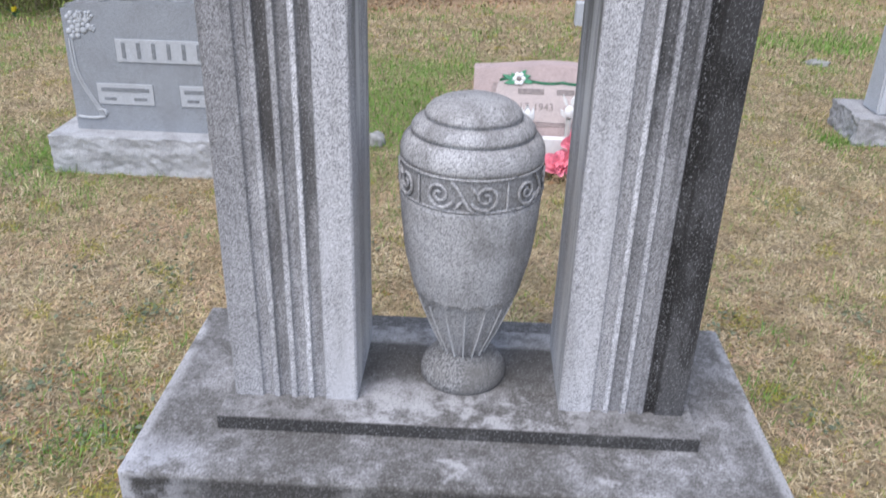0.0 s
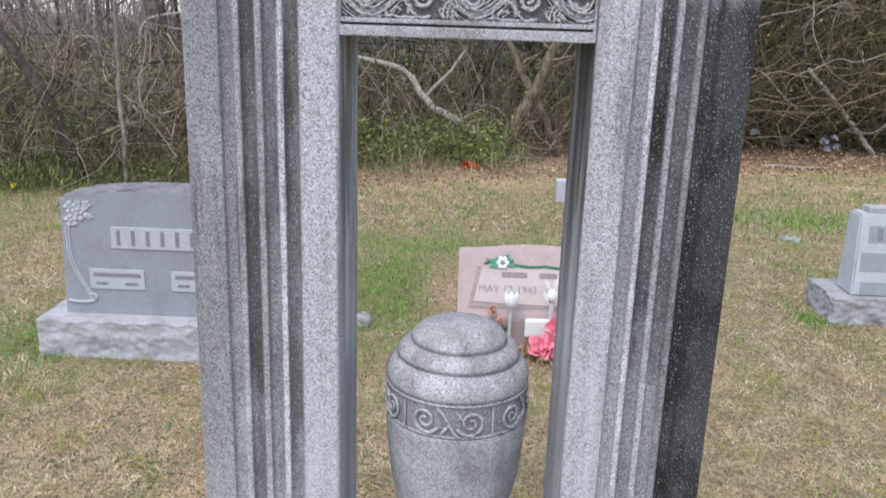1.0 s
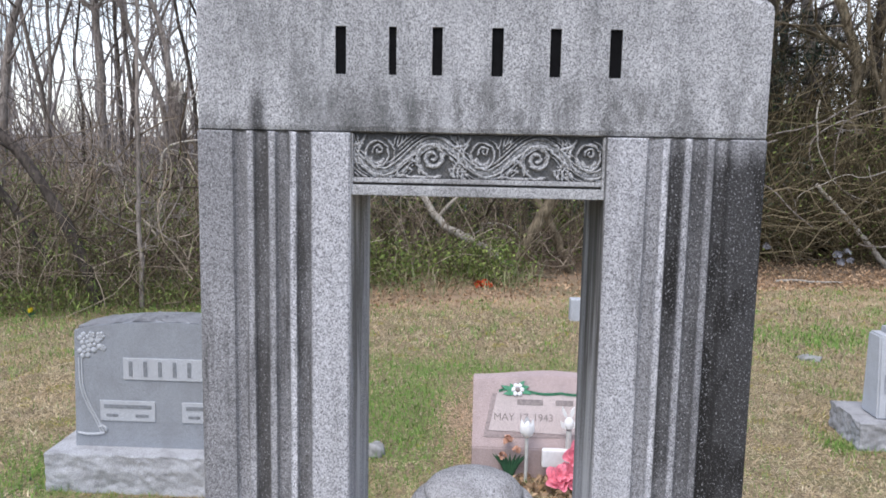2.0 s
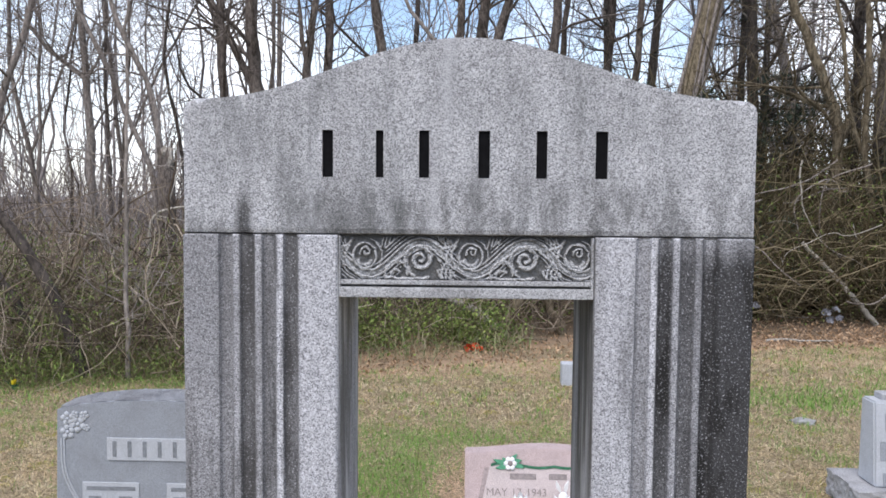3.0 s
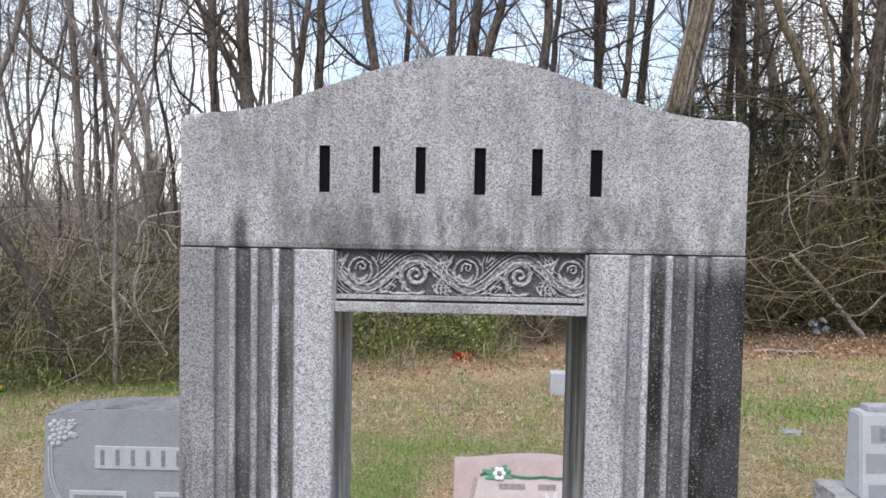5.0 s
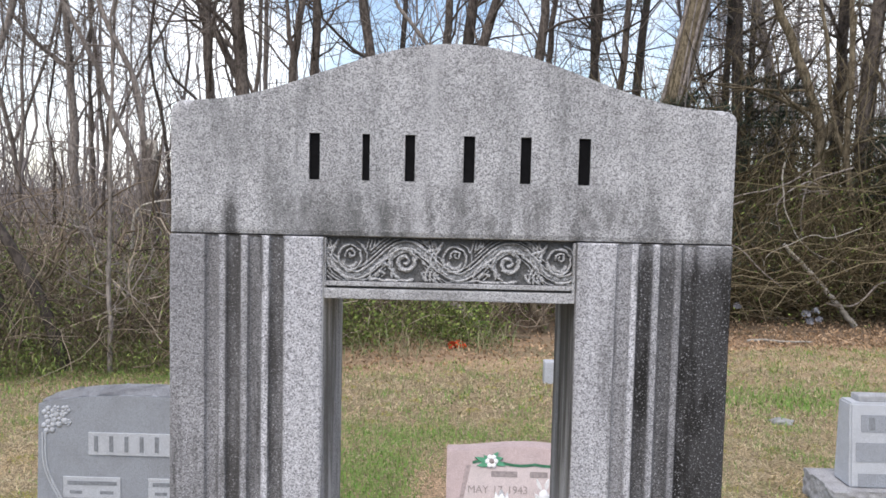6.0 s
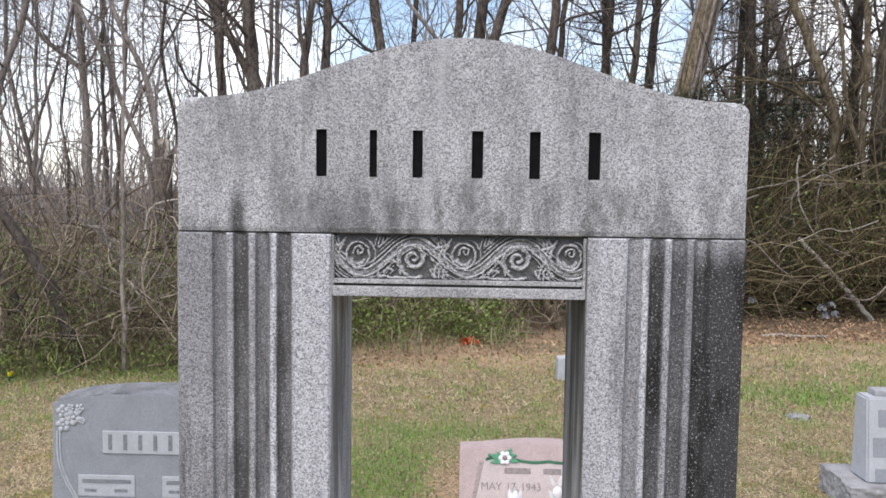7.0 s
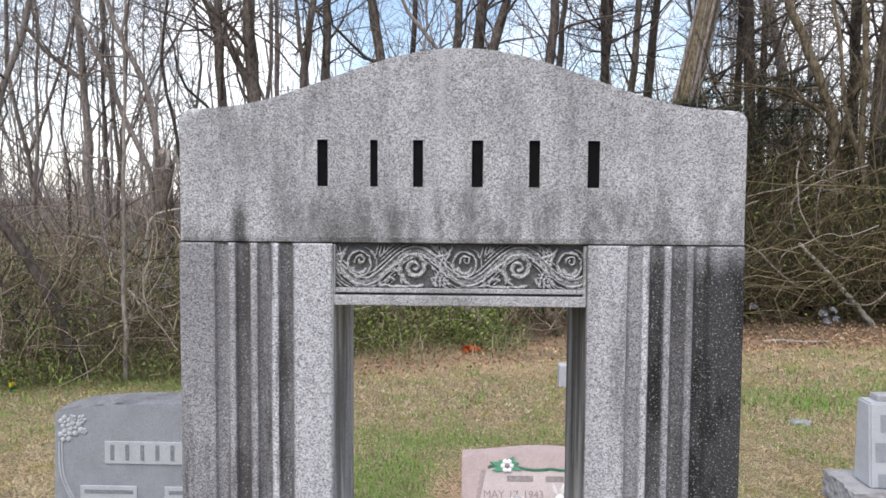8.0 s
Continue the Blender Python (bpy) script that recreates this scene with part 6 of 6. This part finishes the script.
def litter():
    rng = np.random.default_rng(13)
    n = 14000
    x = np.concatenate([rng.uniform(-8, 9, 9500), rng.uniform(2.4, 8, 4500)])
    y = wood_edge(x) + rng.gamma(2.0, 0.55, n) - 0.25 + 0.9 * steps(-1.0, -2.2, x)
    c = np.stack([x, y, ground_z(x, y) + rng.uniform(0.005, 0.05, n)], -1)
    x, y = rng.uniform(0.02, 0.85, 420), rng.uniform(2.2, 2.46, 420)
    c = np.concatenate([c, np.stack([x, y, ground_z(x, y) + rng.uniform(0.004, 0.03, 420)], -1)])
    v, f = leaves(rng, c, 0.042)
    ob = quads("leaf_litter", v, f, M_LITTER)
    tagged(ob, "brown fallen leaves along the wood's edge", "leaf litter", "", "stuff")


def clear(x, y):
    """True where no stone stands on the lawn."""
    inside = (np.abs(x) < 0.60) & (y > -0.205) & (y < 0.37)
    inside |= (x > -1.91) & (x < -0.84) & (y > 2.13) & (y < 2.55)
    inside |= (x > 0.0) & (x < 0.8) & (y > 2.46) & (y < 2.74)
    inside |= (x > 2.06) & (x < 3.25) & (y > 2.96) & (y < 3.33)
    inside |= (x > 0.86) & (x < 1.28) & (y > 5.93) & (y < 6.06)
    return ~inside


def patches(x, y, seed, size):
    """A smooth field of bumps between 0 and 1."""
    rng = np.random.default_rng(seed)
    out = np.zeros_like(x)
    for _ in range(10):
        a, ph, k = rng.uniform(0, 6.28), rng.uniform(0, 6.28), rng.uniform(0.6, 1.8) / size
        out += np.sin((x * math.cos(a) + y * math.sin(a)) * k * 2 * math.pi + ph)
    return 0.5 + 0.5 * np.tanh(out / 3.0)


def lawn():
    rng = np.random.default_rng(14)

    def spots(n, x0, x1, y0, y1):
        x, y = rng.uniform(x0, x1, n), rng.uniform(y0, y1, n)
        keep = clear(x, y) & (y < wood_edge(x) + 0.1 + 0.55 * steps(-1.2, -2.2, x))
        return x[keep], y[keep]

    def sow(x, y, length, width, low, high):
        c = np.stack([x, y, ground_z(x, y) - 0.002], -1)
        return bent_blades(rng, c, length, width, low, high) if length < 0.037 else blades(rng, c, length, width, low, high)

    def green(x, y):
        g = (0.10 + 0.18 * steps(2.4, 4.0, y)) * steps(0.66, 0.94, patches(x, y, 3, 0.9)) + 0.025 + 0.09 * steps(3.2, 4.6, y) * patches(x, y, 5, 1.3) + 0.25 * steps(-1.5, -2.6, x) * steps(4.2, 5.4, y)
        g += 1.25 * np.exp(-(((x + 0.40) / 0.32) ** 2 + ((y - 3.25) / 0.75) ** 2))
        g += 0.6 * np.exp(-(((x - 3.0) / 1.2) ** 2 + ((y - 5.6) / 0.4) ** 2)) + 0.5 * np.exp(-(((x + 0.1) / 1.0) ** 2 + ((y - 4.3) / 0.25) ** 2))
        g += 0.7 * np.exp(-(((x + 2.0) / 0.35) ** 2 + ((y - 2.3) / 0.4) ** 2)) + 0.8 * np.exp(-(((x - 1.98) / 0.1) ** 2 + ((y - 3.0) / 0.2) ** 2))
        g += 0.1 * np.exp(-(((x + 1.0) / 0.22) ** 2 + ((y - 0.35) / 0.35) ** 2))
        return np.clip(g * (1 - 0.97 * np.exp(-(((x + 0.04) / 0.2) ** 2 + ((y - 3.3) / 0.55) ** 2))), 0, 1)

    straw, grass, moss, rust = [], [], [], []
    for n, x0, x1, y0, y1, ln, wd in ((430000, -2.4, 2.6, -0.6, 2.4, 0.034, 0.0027), (230000, -4.4, 4.8, 2.4, 4.8, 0.0365, 0.0036), (230000, -6.5, 8.0, 4.8, 8.6, 0.045, 0.006)):
        x, y = spots(n, x0, x1, y0, y1)
        bare = 0.85 * steps(0.58, 0.84, patches(x, y, 41, 0.16)) * steps(0.4, 0.7, patches(x, y, 42, 0.7)) * steps(3.0, 1.8, y)
        rim = np.minimum(np.minimum(x - x0, x1 - x), (y - y0) if y0 < 0 else 9.0)
        stays = (rng.uniform(0, 1, len(x)) > bare) & (rng.uniform(0, 1, len(x)) < steps(-0.15, 0.6, rim))
        x, y = x[stays], y[stays]
        g = green(x, y)
        pick = rng.uniform(0, 1, len(x))
        isgreen = pick < g * 0.9
        warm = 1.2 * np.exp(-(((x + 0.04) / 0.2) ** 2 + ((y - 3.3) / 0.55) ** 2)) + 0.6 * np.exp(-(((x + 1.2) / 0.25) ** 2 + ((y - 1.6) / 0.2) ** 2))
        warm += 1.6 * np.exp(-(((x + 0.7) / 0.5) ** 2 + ((y - 6.4 - 0.4 * (x + 0.97)) / 0.14) ** 2)) + 0.2 * steps(0.7, 0.9, patches(x, y, 21, 0.7)) + 0.3 * np.exp(-(((y - wood_edge(x)) / 0.35) ** 2))
        warm += 0.35 * steps(0.6, 0.85, patches(x, y, 31, 0.3)) * steps(2.0, 0.6, y)
        rusty = ~isgreen & (rng.uniform(0, 1, len(x)) < warm)
        isgreen2 = isgreen | rusty
        rust.append(sow(x[rusty], y[rusty], ln, wd, 0.0, 0.6))
        by_slab = 0.7 * np.exp(-(((np.abs(x) - 0.82) / 0.24) ** 2)) * steps(1.2, 0.4, y) * steps(0.45, 0.75, patches(x, y, 9, 0.22))
        m = ~isgreen2 & (by_slab + 0.6 * steps(0.75, 0.95, patches(x, y, 8, 0.35)) > rng.uniform(0.05, 1, len(x)))
        plain = ~isgreen2 & ~m
        straw.append(sow(x[plain], y[plain], ln, wd, 0.0, 0.75))
        grass.append(sow(x[isgreen], y[isgreen], ln * 1.3, wd * 1.1, 0.25, 1.2))
        moss.append(sow(x[m], y[m], min(ln * 0.6, 0.03), wd * 1.2, 0.3, 1.2))
    for cx, cy, n, r in ((-0.98, 0.24, 120, 0.05), (-0.86, 0.33, 70, 0.04), (-1.05, 0.55, 60, 0.05), (-0.80, 0.75, 50, 0.04), (0.86, 0.62, 60, 0.04), (1.0, 0.95, 50, 0.04), (1.35, 1.25, 50, 0.05), (1.98, 3.0, 110, 0.05), (-1.99, 2.3, 220, 0.10)):
        x, y = cx + rng.normal(0, r, n), cy + rng.normal(0, r, n)
        keep = clear(x, y)
        grass.append(sow(x[keep], y[keep], 0.055, 0.004, 0.2, 1.2))
    a, d = rng.uniform(0, 2 * np.pi, 120000), 1.2 + np.abs(rng.normal(0, 4.5, 120000))
    x, y = d * np.cos(a), d * np.sin(a) + 0.5
    keep = clear(x, y) & (y < wood_edge(x)) & ~((np.abs(x) < 1.8) & (y > 0.05))
    x, y = x[keep], y[keep]
    isgreen = rng.uniform(0, 1, len(x)) < green(x, y)
    straw.append(sow(x[~isgreen], y[~isgreen], 0.055, 0.006, 0.0, 0.75))
    grass.append(sow(x[isgreen], y[isgreen], 0.06, 0.005, 0.4, 1.3))
    for name, got, material, label in (("dormant_grass", straw, M_STRAW, "matted dormant straw-coloured lawn grass"), ("green_grass", grass, M_GRASS, "patches of fresh green spring grass"), ("dead_thatch", rust, M_RUST, "rust-coloured dead thatch in bare patches of lawn"), ("moss", moss, M_MOSS, "yellow-green moss patches in the lawn")):
        v, f = gather(got)
        tagged(quads(name, v, f, material), label, "grass" if name != "moss" else "moss", "", "stuff")


def weeds():
    """Flat broad-leaved rosettes and scraps of dead leaf in the near lawn."""
    rng = np.random.default_rng(15)
    for name, n, size, spread, material, label in (("weeds", 90, 0.022, 0.045, M_WEED, "low dull green broad-leaved weeds in the lawn"), ("dead_leaves", 110, 0.016, 0.10, M_BROWN, "small brown dead leaves scattered in the lawn")):
        cx, cy = rng.uniform(-2.2, 2.4, n), rng.uniform(-0.5, 2.2, n)
        cx[:16], cy[:16] = rng.normal(-1.0, 0.2, 16), rng.uniform(-0.1, 0.6, 16)
        k = rng.integers(0, n, n * 26)
        x, y = cx[k] + rng.normal(0, spread, len(k)), cy[k] + rng.normal(0, spread, len(k))
        keep = clear(x, y)
        x, y = x[keep], y[keep]
        c = np.stack([x, y, ground_z(x, y) + rng.uniform(0.006, 0.022, len(x))], -1)
        v, f = leaves(rng, c, size)
        v[:, 2] = np.repeat(c[:, 2], 4) + (v[:, 2] - np.repeat(c[:, 2], 4)) * 0.4
        tagged(quads(name, v, f, material), label, "weeds" if name == "weeds" else "leaves", "", "stuff")


def tall_weeds():
    rng = np.random.default_rng(16)
    x = rng.uniform(-5.5, 0.7, 1900)
    y = wood_edge(x) + rng.uniform(0.15, 1.9, len(x))
    c = np.stack([x, y, ground_z(x, y)], -1)
    v, f = bent_blades(rng, c, 0.32, 0.009, 0.5, 1.5)
    tagged(quads("tall_weeds", v, f, M_TALL), "tall green and straw weeds along the wood's edge", "weeds", "", "stuff")


weeds()
tall_weeds()
brush()
far_wood()
litter()
lawn()
